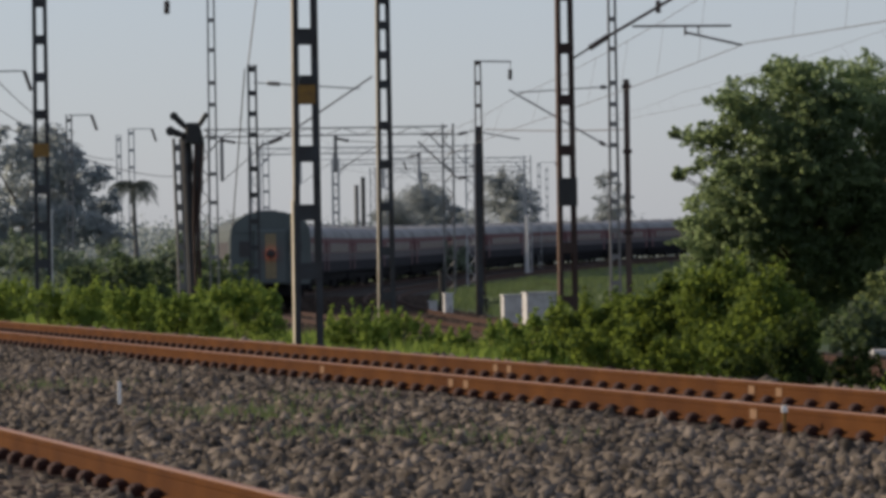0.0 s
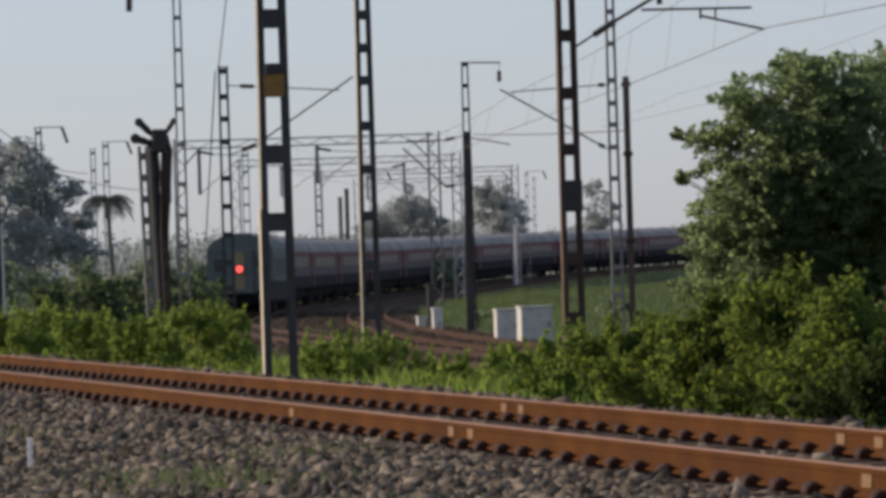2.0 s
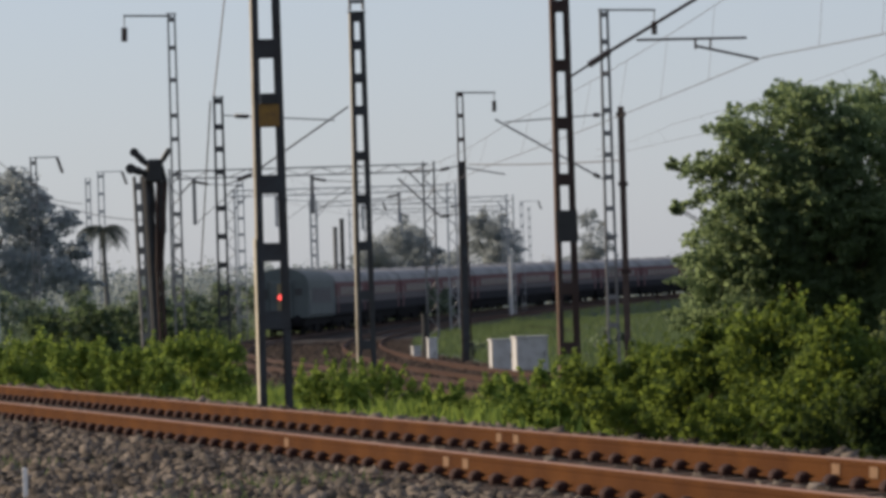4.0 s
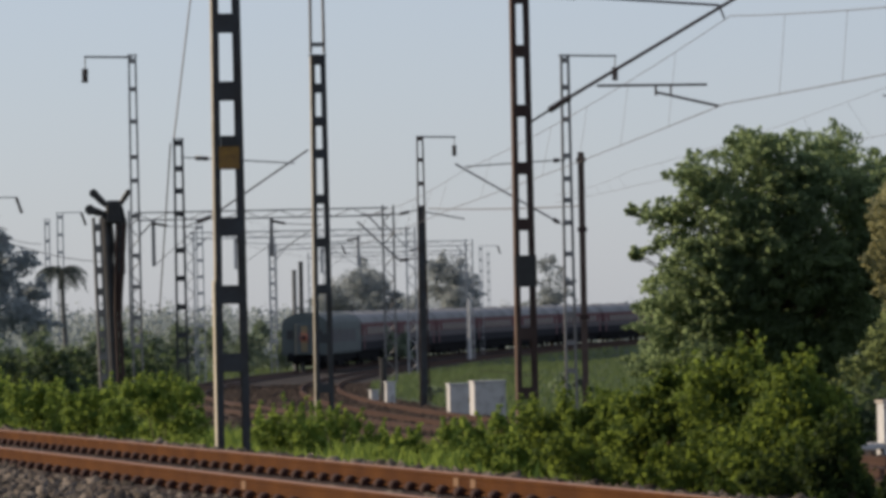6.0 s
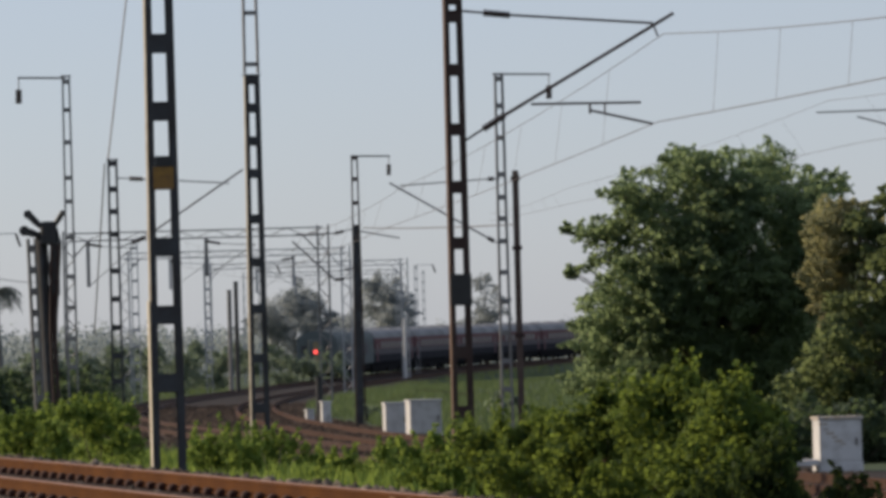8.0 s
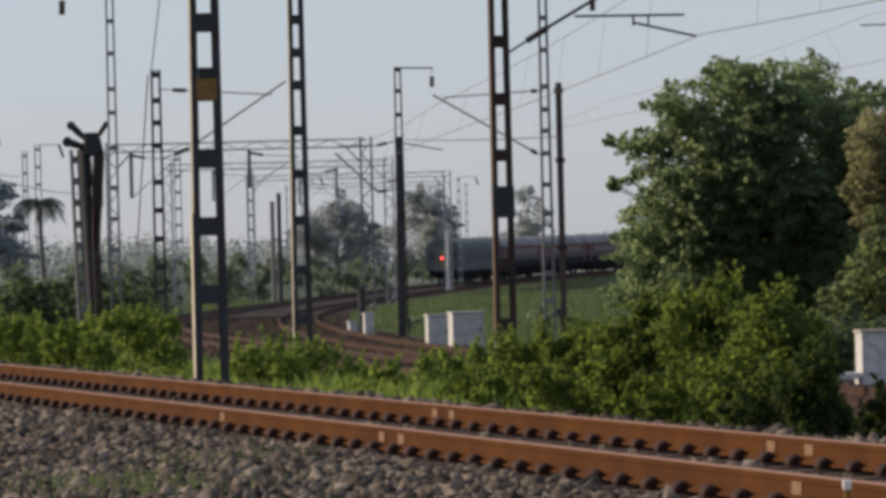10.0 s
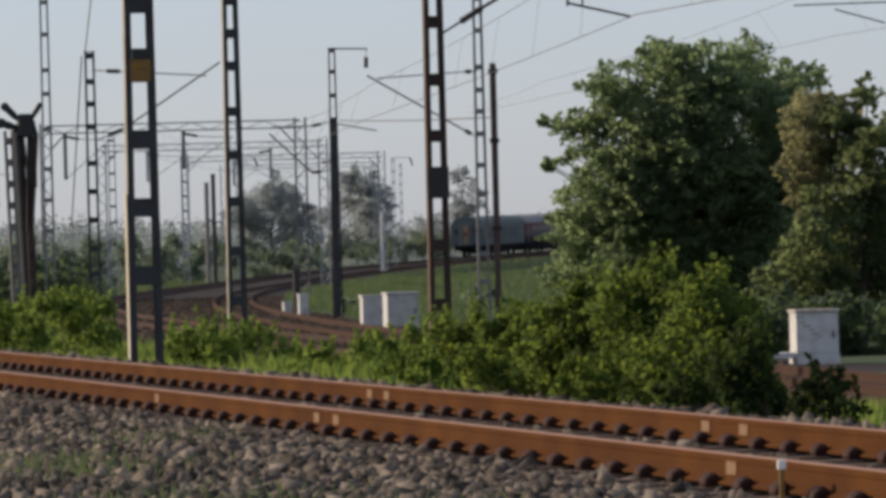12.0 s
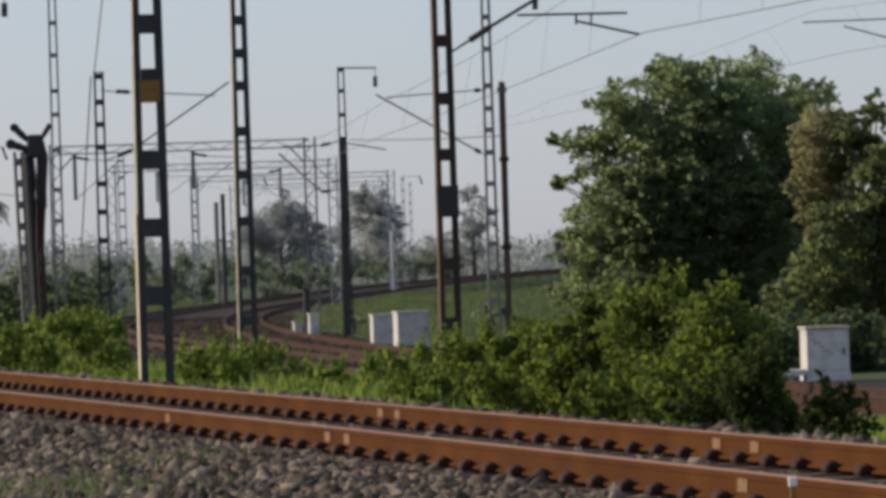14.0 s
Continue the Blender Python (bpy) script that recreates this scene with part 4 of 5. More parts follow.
for k in range(70):
    a, q = dome.uniform(0, math.tau), dome.random() ** 0.55
    big.append((7.59 + 3.3 * q * math.cos(a), 139.2 - 2.6 * math.sqrt(1 - q * q), 3.0 + 3.6 * q * math.sin(a), dome.uniform(0.45, 0.85)))
tree((7.565, 141.000, -0.969), big, 0.09, 1.25, LEAF_TREE, "large dense broad-leaved tree beside the curved track", 11)
tree((10.490, 133.500, -0.699), lobes_at([(x + 0.3, z, r) for x, z, r in ((10.30, 4.75, 0.60), (10.65, 4.00, 0.69), (10.15, 3.10, 0.66), (10.99, 3.39, 0.57), (10.44, 2.07, 0.63), (10.85, 2.61, 0.63), (10.05, 2.16, 0.41), (10.58, 4.59, 0.47), (9.94, 4.05, 0.38), (11.17, 4.18, 0.50), (11.34, 3.38, 0.47), (9.79, 2.95, 0.41), (10.91, 4.89, 0.38), (11.3, 4.75, 0.34), (11.55, 4.3, 0.42), (11.6, 3.7, 0.5), (10.2, 4.3, 0.5), (10.0, 3.5, 0.45))], 133, 1.0, 5), 0.085, 1.5, LEAF_TAN, "tall tan-leaved tree with dry yellowish sprays", 12, trunk=0.14)
tree((11.849, 132.000, -1.028), lobes_at([(11.82, 3.95, 0.78), (12.32, 5.14, 0.47), (11.87, 2.88, 0.94), (11.22, 1.80, 0.88), (10.26, 0.97, 0.86), (12.31, 1.78, 1.25), (10.87, 0.56, 1.09), (11.79, -0.09, 1.41), (13.13, 3.32, 1.41), (13.39, 1.28, 1.72), (9.76, -0.19, 0.94), (10.36, -1.15, 0.94), (12.56, -0.73, 1.41), (11.25, 4.49, 0.31), (9.57, -1.28, 0.75), (10.82, -1.50, 0.75), (11.91, -1.53, 0.88), (8.79, -1.33, 0.75), (12.86, -1.37, 0.94)], 132, 3.0, 6), 0.1, 1.6, LEAF_EDGE, "green broad-leaved tree at the edge of the grove", 13)
tree((-29.759, 250.000, 0.773), lobes_at([(-33.48, 6.08, 1.78), (-31.39, 6.77, 1.54), (-29.30, 7.16, 1.36), (-27.99, 6.39, 1.66), (-26.84, 5.03, 1.48), (-25.69, 3.52, 1.18), (-32.35, 3.68, 2.52), (-29.39, 3.61, 2.52), (-27.05, 2.66, 1.63), (-24.98, 2.31, 0.89)], 250, 8.0, 7), 0.17, 1.6, LEAF_GROVE, "distant hazy grove of dark trees", 14)
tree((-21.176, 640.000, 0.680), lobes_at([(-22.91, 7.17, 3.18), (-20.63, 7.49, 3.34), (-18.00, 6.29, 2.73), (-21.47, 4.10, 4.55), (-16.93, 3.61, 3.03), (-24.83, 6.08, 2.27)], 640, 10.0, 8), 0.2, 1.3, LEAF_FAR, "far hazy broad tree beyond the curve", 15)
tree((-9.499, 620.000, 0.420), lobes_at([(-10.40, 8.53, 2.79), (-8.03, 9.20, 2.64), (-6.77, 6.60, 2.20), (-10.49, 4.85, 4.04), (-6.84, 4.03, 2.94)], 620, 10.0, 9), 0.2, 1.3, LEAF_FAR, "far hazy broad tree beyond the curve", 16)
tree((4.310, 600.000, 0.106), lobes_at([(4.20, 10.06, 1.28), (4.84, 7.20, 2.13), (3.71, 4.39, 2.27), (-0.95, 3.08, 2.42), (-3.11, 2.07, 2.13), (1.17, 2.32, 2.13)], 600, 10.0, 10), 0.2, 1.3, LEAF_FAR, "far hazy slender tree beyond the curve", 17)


def palm(at, height, seed):
    p = thing("palm_tree", Matrix.Translation(at), "distant coconut palm with drooping fronds", "palm tree")
    part("trunk", tube([(0.3, 0, -0.5), (0.1, 0, height * 0.5), (0, 0, height)], [0.17, 0.13, 0.10], 8), BARK_PALE, p)
    rng = random.Random(seed)
    for k in range(26):
        a, up = k * 2.4, 0.2 + 0.9 * rng.random()
        bm = bmesh.new()
        spine = [Vector((math.cos(a) * u * 1.35, math.sin(a) * u * 1.35, height + u * up * 1.0 - u * u * 1.2)) for u in (0.0, 0.2, 0.4, 0.6, 0.8, 1.0)]
        side = Vector((-math.sin(a), math.cos(a), 0))
        for q, r in zip(spine, spine[1:]):
            for f in (0.0, 0.33, 0.66):
                c = q.lerp(r, f)
                for sgn in (-1, 1):
                    tip = c + side * sgn * 0.3 + (r - q) * 0.7 - Vector((0, 0, 0.25))
                    bm.faces.new([bm.verts.new(v) for v in (c, c + (r - q) * 0.28, tip)])
        part("frond", bm, PALM, p)
    return p


palm((-24.340, 255.000, -0.415), 5.173 - -0.415, 2)


def bush(at, lobes, size, density, mat, label, seed, stems=5):
    at = Vector(at)
    b = thing("bush", Matrix.Translation(at), label, "bush", "trackside bushes")
    loc = [(x - at.x, y - at.y, z - at.z, r) for x, y, z, r in lobes]
    for k in range(stems):
        x, y, z, r = loc[k % len(loc)]
        part("stem", tube([(x * 0.3, y * 0.3, -0.2), (x * 0.7, y * 0.7, max(0.1, z * 0.6)), (x, y, z + r * 0.6)], [0.01, 0.008, 0.004], 5), BARK, b)
    leaf_cloud("foliage", loc, size, density, mat, b, seed, droop=0.5, long=1.5, shell=0.3, sprays=7, shoots=3 if size < 0.06 else 0)
    return b


BUSHES = [
    ((0.601, 44.000, 0.027), [(0.48, 44.00, 0.32, 0.22), (0.74, 44.18, 0.44, 0.24), (0.60, 43.85, 0.13, 0.26), (0.37, 44.29, 0.14, 0.19), (0.89, 43.74, 0.23, 0.26), (0.32, 44.00, 0.42, 0.22), (0.14, 44.18, 0.33, 0.20), (0.95, 43.85, 0.36, 0.26), (0.47, 44.29, 0.07, 0.19), (0.84, 43.74, -0.01, 0.20)]),
    ((1.193, 42.000, -0.035), [(1.06, 42.00, 0.47, 0.25), (1.29, 42.17, 0.66, 0.26), (1.35, 41.86, 0.26, 0.35), (1.05, 42.28, 0.12, 0.30), (1.44, 41.76, 0.01, 0.25), (1.27, 42.00, 0.93, 0.09), (1.55, 42.17, 0.40, 0.30), (1.61, 41.86, 0.65, 0.23), (1.14, 42.28, 0.01, 0.20), (1.49, 41.76, -0.05, 0.20), (1.37, 42.00, 0.83, 0.08)]),
    ((1.818, 41.000, -0.118), [(1.67, 41.00, 0.66, 0.29), (1.89, 41.17, 0.85, 0.27), (1.95, 40.86, 0.46, 0.39), (1.70, 41.27, 0.18, 0.34), (2.04, 40.76, 0.02, 0.29), (1.97, 41.00, 1.04, 0.11), (2.15, 41.17, 0.46, 0.34), (2.13, 40.86, 0.68, 0.24), (1.75, 41.27, -0.05, 0.19), (2.13, 40.76, -0.10, 0.19), (1.85, 41.00, 1.10, 0.07), (1.58, 41.17, 0.93, 0.08)]),
    ((2.335, 39.500, -0.131), [(2.17, 39.50, 0.67, 0.29), (2.40, 39.66, 0.62, 0.31), (2.34, 39.37, 0.24, 0.37), (2.11, 39.76, 0.11, 0.31), (2.54, 39.27, 0.38, 0.23), (2.43, 39.50, -0.09, 0.23), (2.54, 39.66, 0.47, 0.22), (2.53, 39.37, 0.19, 0.23), (2.24, 39.76, -0.09, 0.19), (2.57, 39.27, -0.16, 0.17), (2.24, 39.50, 0.85, 0.10), (2.59, 39.66, 0.66, 0.11)]),
    ((2.740, 38.000, -0.160), [(2.50, 38.00, 0.21, 0.21), (2.63, 38.16, 0.02, 0.20), (2.52, 37.87, -0.09, 0.20), (2.79, 38.25, -0.13, 0.14), (2.53, 37.78, 0.32, 0.18), (2.43, 38.00, 0.05, 0.23)]),
    ((0.659, 43.000, -0.126), [(0.41, 43.00, 0.06, 0.22), (0.66, 43.18, 0.01, 0.22), (0.92, 42.86, -0.02, 0.23), (1.12, 43.29, -0.05, 0.23)]),
    ((1.435, 40.500, -0.141), [(1.25, 40.50, -0.00, 0.22), (1.49, 40.67, -0.04, 0.22), (1.72, 40.37, -0.06, 0.22), (1.92, 40.77, -0.09, 0.21)]),
    ((2.229, 38.500, -0.165), [(2.00, 38.50, -0.04, 0.21), (2.23, 38.66, -0.08, 0.21), (2.46, 38.37, -0.11, 0.20), (2.66, 38.76, -0.14, 0.19)]),
    ((2.975, 36.500, -0.223), [(2.98, 36.50, 0.04, 0.17), (2.89, 36.65, -0.11, 0.16), (3.11, 36.38, -0.12, 0.15)]),
]
for k, (at, lb) in enumerate(BUSHES):
    lb = [(x, y, z if z < 0.2 else 0.2 + (z - 0.2) * 0.8, r) for x, y, z, r in lb]
    bush(at, lb, 0.034, 1.7, LEAF_SHADOW if k == 8 else LEAF_BUSH_SHADE if k in (4, 7) else LEAF_BUSH, "small shrub darkened to paint shade at the ballast's foot" if k == 8 else "tangled green creeper bush beside the rusty rails", 30 + k)
LOW = [
    ((-3.224, 62.000, -0.171), [(-3.29, 62.00, 0.01, 0.22), (-3.00, 62.26, 0.04, 0.26), (-2.78, 61.79, -0.07, 0.25), (-3.15, 62.41, -0.17, 0.25)]),
    ((-2.343, 62.000, -0.230), [(-2.64, 64.00, -0.01, 0.29), (-2.34, 64.27, -0.13, 0.27), (-2.04, 63.79, -0.25, 0.26), (-2.87, 64.43, -0.27, 0.23)]),
    ((-1.303, 58.000, -0.297), [(-1.51, 58.00, -0.19, 0.21), (-1.16, 58.24, -0.20, 0.23), (-0.89, 57.81, -0.17, 0.23), (-0.61, 58.39, -0.11, 0.25)]),
    ((-0.122, 52.000, -0.229), [(-0.43, 52.00, -0.04, 0.21), (-0.18, 52.22, 0.05, 0.25), (0.07, 51.83, 0.01, 0.27), (0.31, 52.35, -0.06, 0.25), (-0.06, 51.70, -0.23, 0.22)]),
    ((-6.207, 70.000, -0.160), [(-6.45, 70.00, 0.18, 0.28), (-6.11, 70.29, 0.25, 0.30), (-5.78, 69.77, 0.16, 0.28), (-6.29, 70.47, -0.08, 0.30), (-5.91, 69.59, -0.08, 0.28)]),
    ((-5.064, 68.000, -0.186), [(-5.37, 68.00, 0.35, 0.29), (-5.05, 68.28, 0.38, 0.31), (-4.73, 67.77, 0.25, 0.27), (-5.14, 68.45, 0.02, 0.32), (-4.66, 67.60, -0.08, 0.29)]),
    ((-7.434, 74.000, -0.041), [(-7.69, 74.00, 0.23, 0.30), (-7.34, 74.31, 0.26, 0.32), (-7.08, 73.75, 0.13, 0.30), (-7.43, 74.49, -0.04, 0.32)]),
    ((-9.363, 80.000, -0.110), [(-9.73, 80.00, 0.28, 0.32), (-9.26, 80.33, 0.22, 0.32), (-8.88, 79.73, 0.26, 0.34), (-8.50, 80.53, 0.15, 0.34), (-9.08, 79.53, -0.02, 0.32)]),
    ((-11.285, 86.000, -0.076), [(-11.68, 86.00, 0.44, 0.31), (-11.28, 86.36, 0.28, 0.35), (-10.87, 85.71, 0.32, 0.35), (-11.49, 86.57, 0.03, 0.35)]),
]
for k, (at, lb) in enumerate(LOW):
    bush(at, lb, 0.045, 1.8, LEAF_WEED, "low green weeds and shrubs along the track edge", 50 + k)
SCRUB = [
    ((-15.061, 150.000, -1.060), [(-16.37, 150.00, 0.32, 0.55), (-15.60, 150.62, 0.52, 0.72), (-14.60, 149.50, 0.42, 0.75), (-13.70, 151.00, 0.19, 0.65), (-15.10, 149.12, -0.20, 0.71), (-13.95, 149.3, -0.3, 0.6)]),
    ((-9.75, 125.000, -0.851), [(-9.30, 125.00, 0.35, 0.52), (-9.95, 125.58, 0.62, 0.50), (-10.45, 124.53, 0.30, 0.50), (-9.60, 125.93, -0.05, 0.60), (-10.3, 124.6, -0.25, 0.5)]),
    ((-10.826, 372.000, -1.516), [(-12.54, 372.00, 0.47, 0.88), (-11.22, 373.55, 0.52, 0.88), (-9.89, 370.76, 0.62, 0.97), (-9.02, 374.48, 0.38, 0.88)]),
    ((-1.665, 560.000, -1.668), [(-3.59, 560.00, 1.03, 1.46), (-0.92, 562.33, 1.63, 1.59), (1.06, 558.13, 1.25, 1.46), (-5.58, 563.73, 0.95, 1.33), (-8.24, 556.73, 0.82, 1.33), (-10.89, 560.00, 1.09, 1.33)]),
    ((-19.666, 160.000, -1.121), [(-21.13, 160.00, 1.10, 0.76), (-19.80, 160.67, 1.25, 0.76), (-18.66, 159.47, 1.03, 0.76), (-17.72, 161.07, 0.82, 0.68)]),
    ((8.020, 104.000, -1.407), [(6.92, 104.00, -0.89, 0.62), (7.67, 104.43, -0.76, 0.69), (8.41, 103.65, -0.65, 0.69), (9.14, 104.69, -0.79, 0.69), (9.89, 103.39, -0.69, 0.74), (8.02, 104.00, -1.26, 0.49), (9.13, 104.43, -1.29, 0.49), (7.41, 103.65, -1.24, 0.49), (9.37, 104.69, -1.44, 0.37), (10.12, 103.39, -1.41, 0.44)]),
    ((-22.909, 330.000, -1.499), [(-28.31, 330.00, 1.37, 1.33), (-25.98, 331.38, 1.00, 1.17), (-23.62, 328.90, 1.26, 1.17), (-21.28, 332.20, 0.96, 1.02), (-18.94, 328.07, 0.75, 0.86), (-27.17, 330.00, 0.17, 1.17), (-22.87, 331.38, 0.06, 1.02), (-20.13, 328.90, -0.00, 0.78)]),
    ((-21.224, 240.000, -1.215), [(-24.02, 240.00, 0.85, 1.02), (-22.32, 241.00, 0.52, 0.97), (-20.90, 239.20, 0.34, 0.85), (-19.49, 241.60, 0.02, 0.74), (-20.31, 238.60, 1.04, 0.85), (-18.62, 240.00, 0.43, 0.57)]),
    ((-12.131, 455.000, -0.858), [(-24.48, 455.00, 1.50, 1.29), (-20.71, 456.90, 1.19, 1.19), (-16.93, 453.48, 1.31, 1.19), (-13.16, 458.03, 1.00, 1.08), (-9.39, 452.35, 1.01, 1.08), (-5.62, 455.00, 0.81, 0.97), (-22.35, 456.90, 0.37, 0.97), (-18.04, 453.48, 0.26, 0.97), (-14.27, 458.03, 0.06, 0.86)]),
    ((-20.776, 385.000, -1.188), [(-26.65, 385.00, 1.15, 1.19), (-23.91, 386.60, 1.17, 1.19), (-21.18, 383.72, 0.92, 1.09), (-18.67, 387.57, 0.86, 1.00), (-16.39, 382.75, 0.71, 0.82), (-22.11, 385.00, 0.21, 0.82), (-19.37, 386.60, 0.15, 0.73)]),
    ((2.574, 190.000, -0.296), [(1.66, 190.00, -0.84, 0.36), (2.56, 190.79, -0.97, 0.32), (-3.30, 189.37, -1.05, 0.32), (-2.86, 191.27, -1.40, 0.27)]),
]
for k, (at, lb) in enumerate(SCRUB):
    bush(at, lb, 0.12 if k in (0, 1, 4, 5) else 0.2, 1.7, LEAF_SHADE if k in (0, 1, 5) else LEAF_SCRUB, "leafy dark shrubs behind the equipment box" if k == 5 else "rounded dark green shrub in the rough ground" if k < 2 else "hazy green scrub beyond the tracks", 70 + k)

rng = random.Random(21)
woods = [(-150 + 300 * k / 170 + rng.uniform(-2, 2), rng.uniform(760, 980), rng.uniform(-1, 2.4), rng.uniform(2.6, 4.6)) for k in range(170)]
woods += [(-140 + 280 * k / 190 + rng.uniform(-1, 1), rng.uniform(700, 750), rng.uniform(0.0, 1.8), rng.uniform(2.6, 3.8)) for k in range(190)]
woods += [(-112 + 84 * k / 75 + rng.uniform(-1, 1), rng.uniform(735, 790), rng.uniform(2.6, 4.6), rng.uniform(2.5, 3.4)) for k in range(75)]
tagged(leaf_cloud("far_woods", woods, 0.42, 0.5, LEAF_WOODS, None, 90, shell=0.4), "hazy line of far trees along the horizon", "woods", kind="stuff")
made = 0
while made < 46:
    y = rng.uniform(175, 420)
    x = rng.uniform(-0.135, -0.012) * y
    d = math.hypot(x - CURVE_X, y - CURVE_Y)
    if d < R_TRAIN + 5.0:
        continue
    z = ground_z(x, y)
    lb = [(x + rng.uniform(-1.3, 1.3), y + rng.uniform(-1, 1), z + rng.uniform(0.2, 0.9), rng.uniform(0.5, 0.95)) for _ in range(5)]
    bush((x, y, z), lb, 0.15, 0.9, LEAF_SCRUB, "hazy green scrub in the fields beyond the tracks", 100 + made, stems=3)
    made += 1


def grass(name, count, mat, area, size, seed, label, level=ground_z):
    """Blades in tufts over an area given by a test in the plan."""
    r = np.random.default_rng(seed)
    verts, faces = [], []
    made = 0
    while made < count:
        x, y = area(r)
        n = r.integers(4, 9)
        for _ in range(n):
            bx, by = x + r.normal() * 0.09, y + r.normal() * 0.09
            bz = level(bx, by) - 0.02
            a, h, w = r.random() * math.tau, size * (0.5 + r.random()), size * 0.06
            lean = 0.45 * h * r.random()
            k = len(verts)
            dx, dy = math.cos(a), math.sin(a)
            verts += [(bx - dy * w, by + dx * w, bz), (bx + dy * w, by - dx * w, bz), (bx + dx * lean * 0.4 + dy * w * 0.7, by + dy * lean * 0.4 - dx * w * 0.7, bz + h * 0.6), (bx + dx * lean, by + dy * lean, bz + h)]
            faces += [(k, k + 1, k + 2), (k, k + 2, k + 3)]
            made += 1
    return tagged(raw(name, verts, faces, mat), label, "grass", kind="stuff")


def verge(r):
    while True:
        s, p = 44 + 80 * r.random(), 12.1 + 7.7 * r.random() ** 1.3
        v = near(s, p)
        if abs(v.x) < 1.5 + 0.125 * v.y and (s > 52 or p > 12.9):
            return v.x, v.y


def meadow(r):
    while True:
        y = 75 + 320 * r.random() ** 1.5
        x = (r.random() * 0.26 - 0.15) * y
        d = math.hypot(x - CURVE_X, y - CURVE_Y)
        if not R_INNER - 3.2 < d < R_TRAIN + 3.2 and x * ACROSS.x + y * ACROSS.y > 18 and not (50 < y < 112 and x > 2.5) and not (105 < y < 151 and -0.019 < x / y < 0.004):
            return x, y


grass("verge_grass", 50000, LEAF_WEED, verge, 0.24, 5, "rough green grass along the edge of the ballast")


def weeds(r):
    while True:
        s, p = 46 + 62 * r.random(), 13.0 + 3.4 * r.random() ** 1.2
        v = near(s, p)
        if abs(v.x) < 1.5 + 0.125 * v.y and noise.noise((v.x * 1.1, v.y * 0.35, 9)) > -0.12:
            return v.x, v.y


grass("verge_weeds", 26000, LEAF_WEED, weeds, 0.40, 15, "knee-high green weeds in uneven tufts beside the ballast")
grass("meadow_grass", 60000, LEAF_GRASS, meadow, 0.42, 6, "tall grass and weeds round the curved tracks")


def bank_level(x, y):
    """The slope of the banks under the curved tracks."""
    d, a = math.hypot(x - CURVE_X, y - CURVE_Y), math.atan2(y - CURVE_Y, CURVE_X - x)
    off = min(abs(d - R_INNER), abs(d - R_TRAIN))
    return max(ground_z(x, y), Z_FAR + climb(a * R_TRAIN) - 0.32 - max(0.0, off - 3.1) * 0.548)


def bank(r):
    a, d = (-70 + 420 * r.random()) / R_TRAIN, R_INNER - 2.5 - 5.2 * r.random()
    return CURVE_X - d * math.cos(a), CURVE_Y + d * math.sin(a)


grass("bank_grass", 42000, LEAF_GRASS, bank, 0.3, 7, "rough weeds on the banks of the curved tracks", bank_level)
PATCHES = [near(41.28, 5.40), near(31.87, 5.59), near(35.47, 7.18), near(26.46, 5.50), near(24.76, 6.03), near(30.58, 5.71)]


def patches(r):
    c = PATCHES[r.integers(0, len(PATCHES))]
    return c.x + r.normal() * 0.4, c.y + r.normal() * 0.9


grass("ballast_weeds", 2600, LEAF_GRASS, patches, 0.15, 8, "thin yellow-green weeds growing through the ballast")


# ---- the train ----
L_COACH, PITCH = 23.4, 24.1
PROFILE = [(1.55, 1.06), (1.62, 1.25), (1.62, 1.78), (1.61, 2.98), (1.57, 3.3), (1.42, 3.58), (1.05, 3.82), (0.55, 3.97), (0.0, 4.03)]


def shell(y0, y1, lo, hi):
    """The skin of a coach between two heights, mirrored, with end walls."""
    def at(z):
        for (a, b), (c, d) in zip(PROFILE, PROFILE[1:]):
            if b <= z <= d:
                return a + (c - a) * (z - b) / (d - b)
        return 0.0
    pts = [(at(lo), lo)] + [(a, b) for a, b in PROFILE if lo + 0.01 < b < hi - 0.01] + [(at(hi), hi)]
    ring = [(a, b) for a, b in pts] + [(-a, b) for a, b in reversed(pts) if a > 0.001]
    bm = bmesh.new()
    r0, r1 = [bm.verts.new((a, y0, b)) for a, b in ring], [bm.verts.new((a, y1, b)) for a, b in ring]
    n = len(ring)
    for k in range(n):
        bm.faces.new((r0[k], r0[(k + 1) % n], r1[(k + 1) % n], r1[k]))
    bm.faces.new(r0[::-1])
    bm.faces.new(r1)
    bmesh.ops.recalc_face_normals(bm, faces=bm.faces)
    return bm


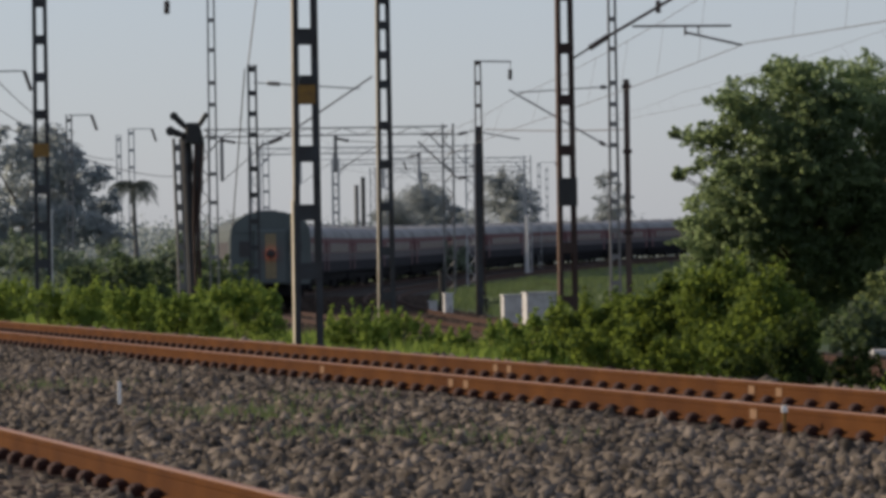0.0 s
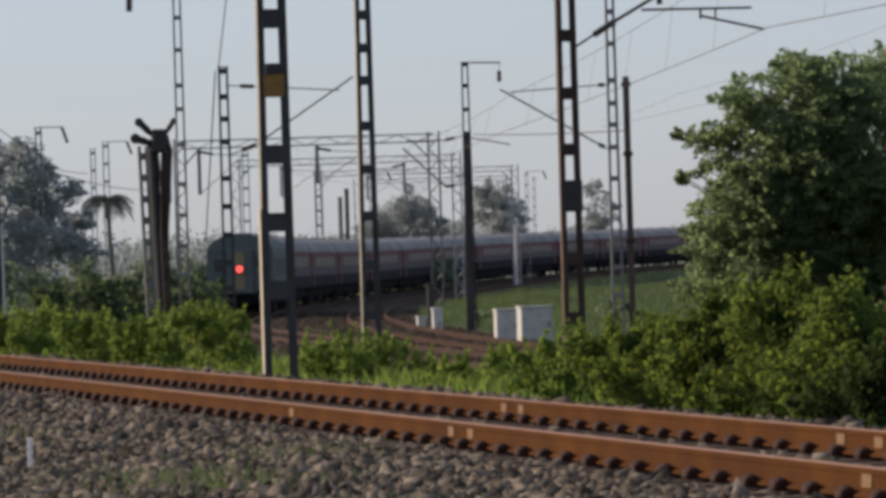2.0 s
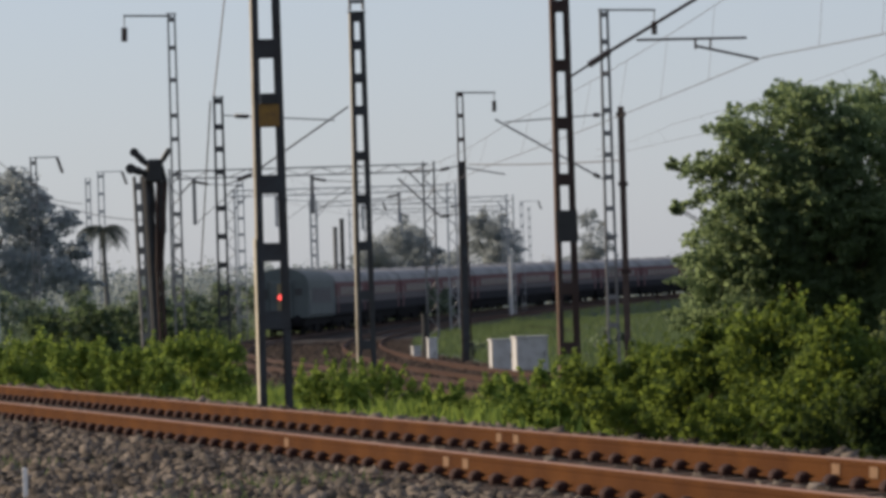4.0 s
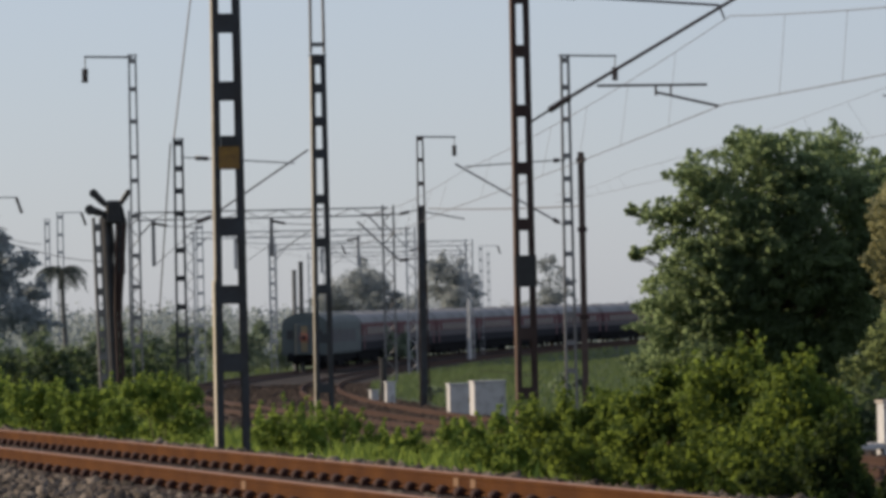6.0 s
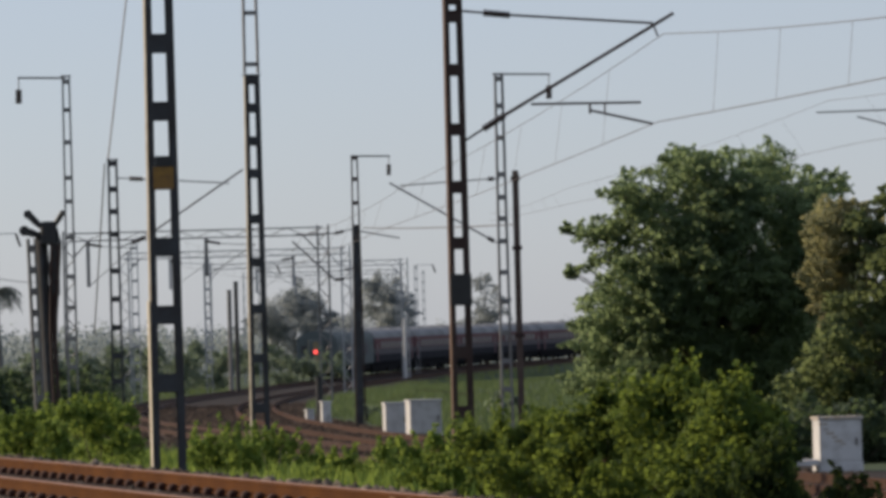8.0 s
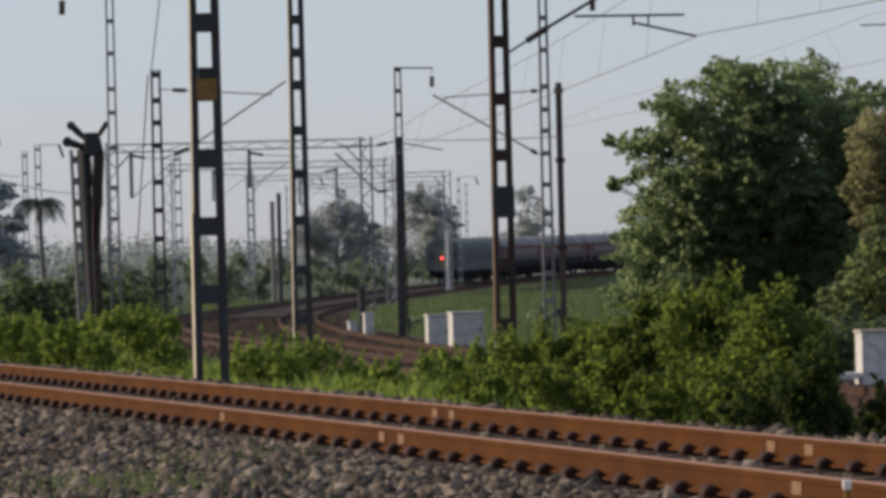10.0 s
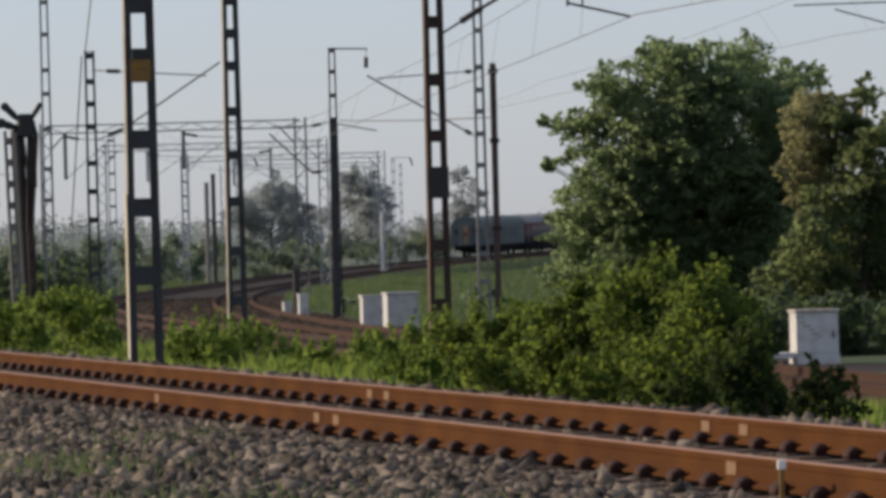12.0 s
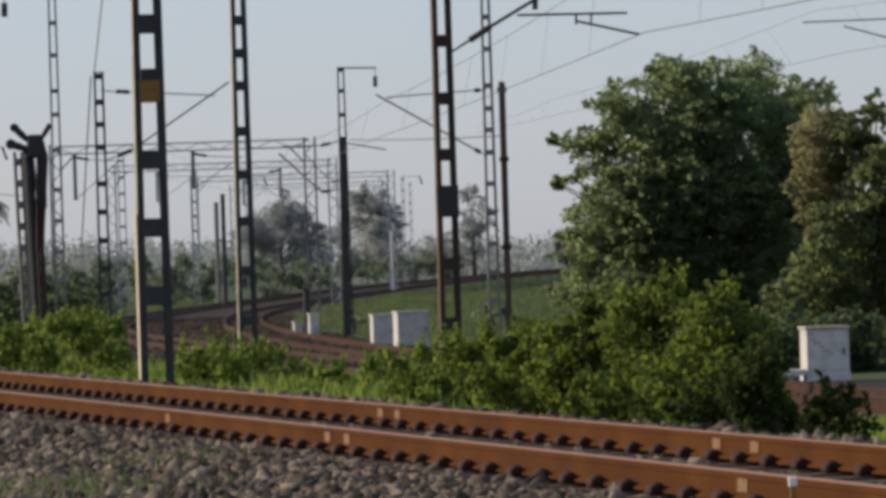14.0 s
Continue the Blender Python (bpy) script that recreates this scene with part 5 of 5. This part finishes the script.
def coach(van, label):
    """A coach with its rear end at the origin, running along +y, wheels on z = 0."""
    c = thing("railway_coach", pose(0, 0, 0), label, "railway coach", "coaches of the train")
    part("lower_side", shell(0, L_COACH, 1.06, 1.78), COACH_VAN if van else COACH_LOWER, c)
    part("waist_band", shell(0.002, L_COACH - 0.002, 1.784, 2.25), COACH_VAN if van else COACH_GREY, c)
    up = part("upper_side", shell(0.004, L_COACH - 0.004, 2.254, 3.16), COACH_VAN if van else COACH_RED, c)
    roof = part("roof", shell(-0.03, L_COACH + 0.03, 3.164, 4.03), COACH_VAN if van else COACH_ROOF, c, smooth=False)
    for k in range(12):
        y = 1.2 + k * (L_COACH - 2.4) / 11
        if not van:
            part("roof_rib", box(-1.05, 1.05, y - 0.03, y + 0.03, 3.70, 3.76), COACH_ROOF, roof)
    for k in range(3):
        part("roof_vent", box(-0.45, 0.45, 4 + 7 * k, 5.3 + 7 * k, 3.92, 4.08, 0.03), COACH_ROOF, roof)
    for side in (-1, 1):
        x0, x1 = sorted((side * 1.59, side * 1.632))
        if van:
            for k in range(7):
                part("louvre", box(x0, x1, 3.2 + 2.4 * k, 4.6 + 2.4 * k, 1.9, 2.8, 0.01), COACH_GREY, up)
        else:
            for k in range(9):
                part("window", box(x0, x1, 3.6 + 1.86 * k, 4.75 + 1.86 * k, 2.3, 2.85, 0.01), GLASS, up)
        for y in (1.0, L_COACH - 1.75):
            d = part("door", box(x0 - 0.004 * side, x1 + 0.006 * side, y, y + 0.75, 1.2, 3.0, 0.01), COACH_VAN if van else COACH_RED, c)
            part("door_window", box(x0, x1 + 0.012 * side, y + 0.18, y + 0.57, 2.1, 2.7), GLASS, d)
        part("skirt_box", box(side * 0.6 - 0.45, side * 0.6 + 0.45, 6.4, L_COACH - 6.4, 0.24, 1.05, 0.03), COACH_DARK, c)
    for y, d in ((0, -1), (L_COACH, 1)):
        g = part("gangway", box(-0.62, 0.62, min(y, y + d * 0.3), max(y, y + d * 0.3), 1.1, 3.25, 0.04), COACH_DARK if not van else COACH_VAN, c)
        part("gangway_door", box(-0.22, 0.22, min(y + d * 0.302, y + d * 0.315), max(y + d * 0.302, y + d * 0.315), 1.3, 3.1), DOOR_TAN if van else COACH_DARK, g)
        for x in (-0.95, 0.95):
            part("buffer", tube([(x, y, 1.02), (x, y + d * 0.34, 1.02), (x, y + d * 0.36, 1.02)], [0.08, 0.09, 0.22], 10), COACH_DARK, c)
    part("underframe", box(-1.3, 1.3, 0.2, L_COACH - 0.2, 0.6, 1.06), COACH_DARK, c)
    part("battery_box", box(-1.25, 1.25, 10.2, 13.2, 0.2, 0.72, 0.03), COACH_DARK, c)
    for y in (4.2, L_COACH - 4.2):
        b = part("bogie", box(-1.15, 1.15, y - 1.9, y + 1.9, 0.42, 0.78, 0.05), COACH_DARK, c)
        for dy in (-1.28, 1.28):
            for x in (-0.871, 0.871):
                part("wheel", tube([(x - 0.065, y + dy, 0.457), (x + 0.065, y + dy, 0.457)], 0.457, 16), COACH_DARK, b)
    if van:
        lamp = part("tail_lamp", tube([(0.0, -0.04, 0), (0.0, 0.07, 0), (0.0, 0.1, 0)], [0.185, 0.185, 0.08], 16), BLACK, c, "blinking red tail lamp in a black housing that turns", pose(0, -0.5, 2.3))
        part("lens", tube([(0.0, -0.065, 0), (0.0, -0.042, 0)], 0.165, 16), lamp_glow, lamp, "glowing red lens")
        part("lamp_bracket", box(-0.03, 0.03, -0.5, -0.3, 2.06, 2.1), BLACK, c)
        part("end_window", box(-1.25, -0.8, -0.02, -0.002, 2.2, 2.8), GLASS, c)
        part("end_window", box(0.8, 1.25, -0.02, -0.002, 2.4, 2.8), GLASS, c)
    return c


rear = coach(True, "blue-grey luggage van at the train's tail with red lamp")
coaches = [rear, coach(False, "dark red and grey passenger coach of the departing train")]
for k in range(14):
    coaches.append(copy_thing(coaches[1], pose(0, 0, 0)))

# ---- the bird ----
bird = thing("bird", pose(0, 50, 4), "dark bird gliding low across the tracks", "bird")
part("body", tube([(-0.10, 0, 0), (-0.06, 0, 0.006), (0.0, 0, 0.012), (0.07, 0, 0), (0.13, 0, -0.006)], [0.012, 0.038, 0.052, 0.032, 0.008], 8), FEATHER, bird, smooth=True)
part("tail", box(0.10, 0.18, -0.025, 0.025, -0.010, -0.004), FEATHER, bird)
wings = []
for sgn in (-1, 1):
    bm = bmesh.new()
    add_box(bm, -0.04, 0.05, 0, 0.11, -0.004, 0.007)
    add_box(bm, -0.02, 0.05, 0.11, 0.19, -0.003, 0.005)
    for v in bm.verts:
        v.co.y *= sgn
        v.co.x += 0.15 * abs(v.co.y)
    bmesh.ops.recalc_face_normals(bm, faces=bm.faces)
    wings.append(part("wing", bm, FEATHER, bird))


def motions():
    """The train leaves along the curve; the bird crosses from one side to the other, beating its wings."""
    for k, c in enumerate(coaches):
        rows = []
        for i in range(29):
            t = 0.5 * i
            s = -89.4 + 24.99 * t + PITCH * k
            q, _ = train_place(s)
            q2, _ = train_place(s + L_COACH)
            d = q2 - q
            rows.append((t, pose(q.x, q.y, q.z, math.degrees(math.atan2(d.z, math.hypot(d.x, d.y))), 0, -math.degrees(math.atan2(d.x, d.y)))))
        walk(c, rows)
    lamp = next(o for o in rear.children if o.name.startswith("tail_lamp"))
    rows = [(0.0, 180), (0.16, 180), (0.2, 240), (0.24, 300), (0.28, 360)]
    for k in range(9):        # shows its lens a second, turned away half a second to imitate blinking
        t, a = 1.25 + 1.5 * k, 360 + 360 * k
        rows += [(t - 0.06, a), (t - 0.02, a + 60), (t + 0.02, a + 120), (t + 0.06, a + 180), (t + 0.44, a + 180), (t + 0.48, a + 240), (t + 0.52, a + 300), (t + 0.56, a + 360)]
    rows = [r for r in rows if r[0] < 13.9]
    walk(lamp, [(t, pose(0, -0.5, 2.3, 0, 0, a)) for t, a in rows] + [(14.0, pose(0, -0.5, 2.3, 0, 0, rows[-1][1]))])
    walk(bird, [(t, pose(x, y, z, 0, 0, 12)) for t, x, y, z in BIRD])
    for wing, sgn in zip(wings, (-1, 1)):
        rows = [(0.15 * i, pose(0, 0, 0.02, sgn * (28 if i % 2 else -12), 0, 0)) for i in range(20)] + [(14.0, pose(0, 0, 0.02))]
        walk(wing, rows)


BIRD = [(0.0, 4.56, 50.0, 1.65), (0.5, 1.85, 50.0, 1.71), (1.0, -1.67, 50.0, 1.86), (1.5, -4.69, 50.0, 2.28), (2.0, -7.37, 50.0, 2.97), (3.0, -20.93, 70.0, 5.11), (14.0, -90.0, 160.0, 14.0)]
motions()
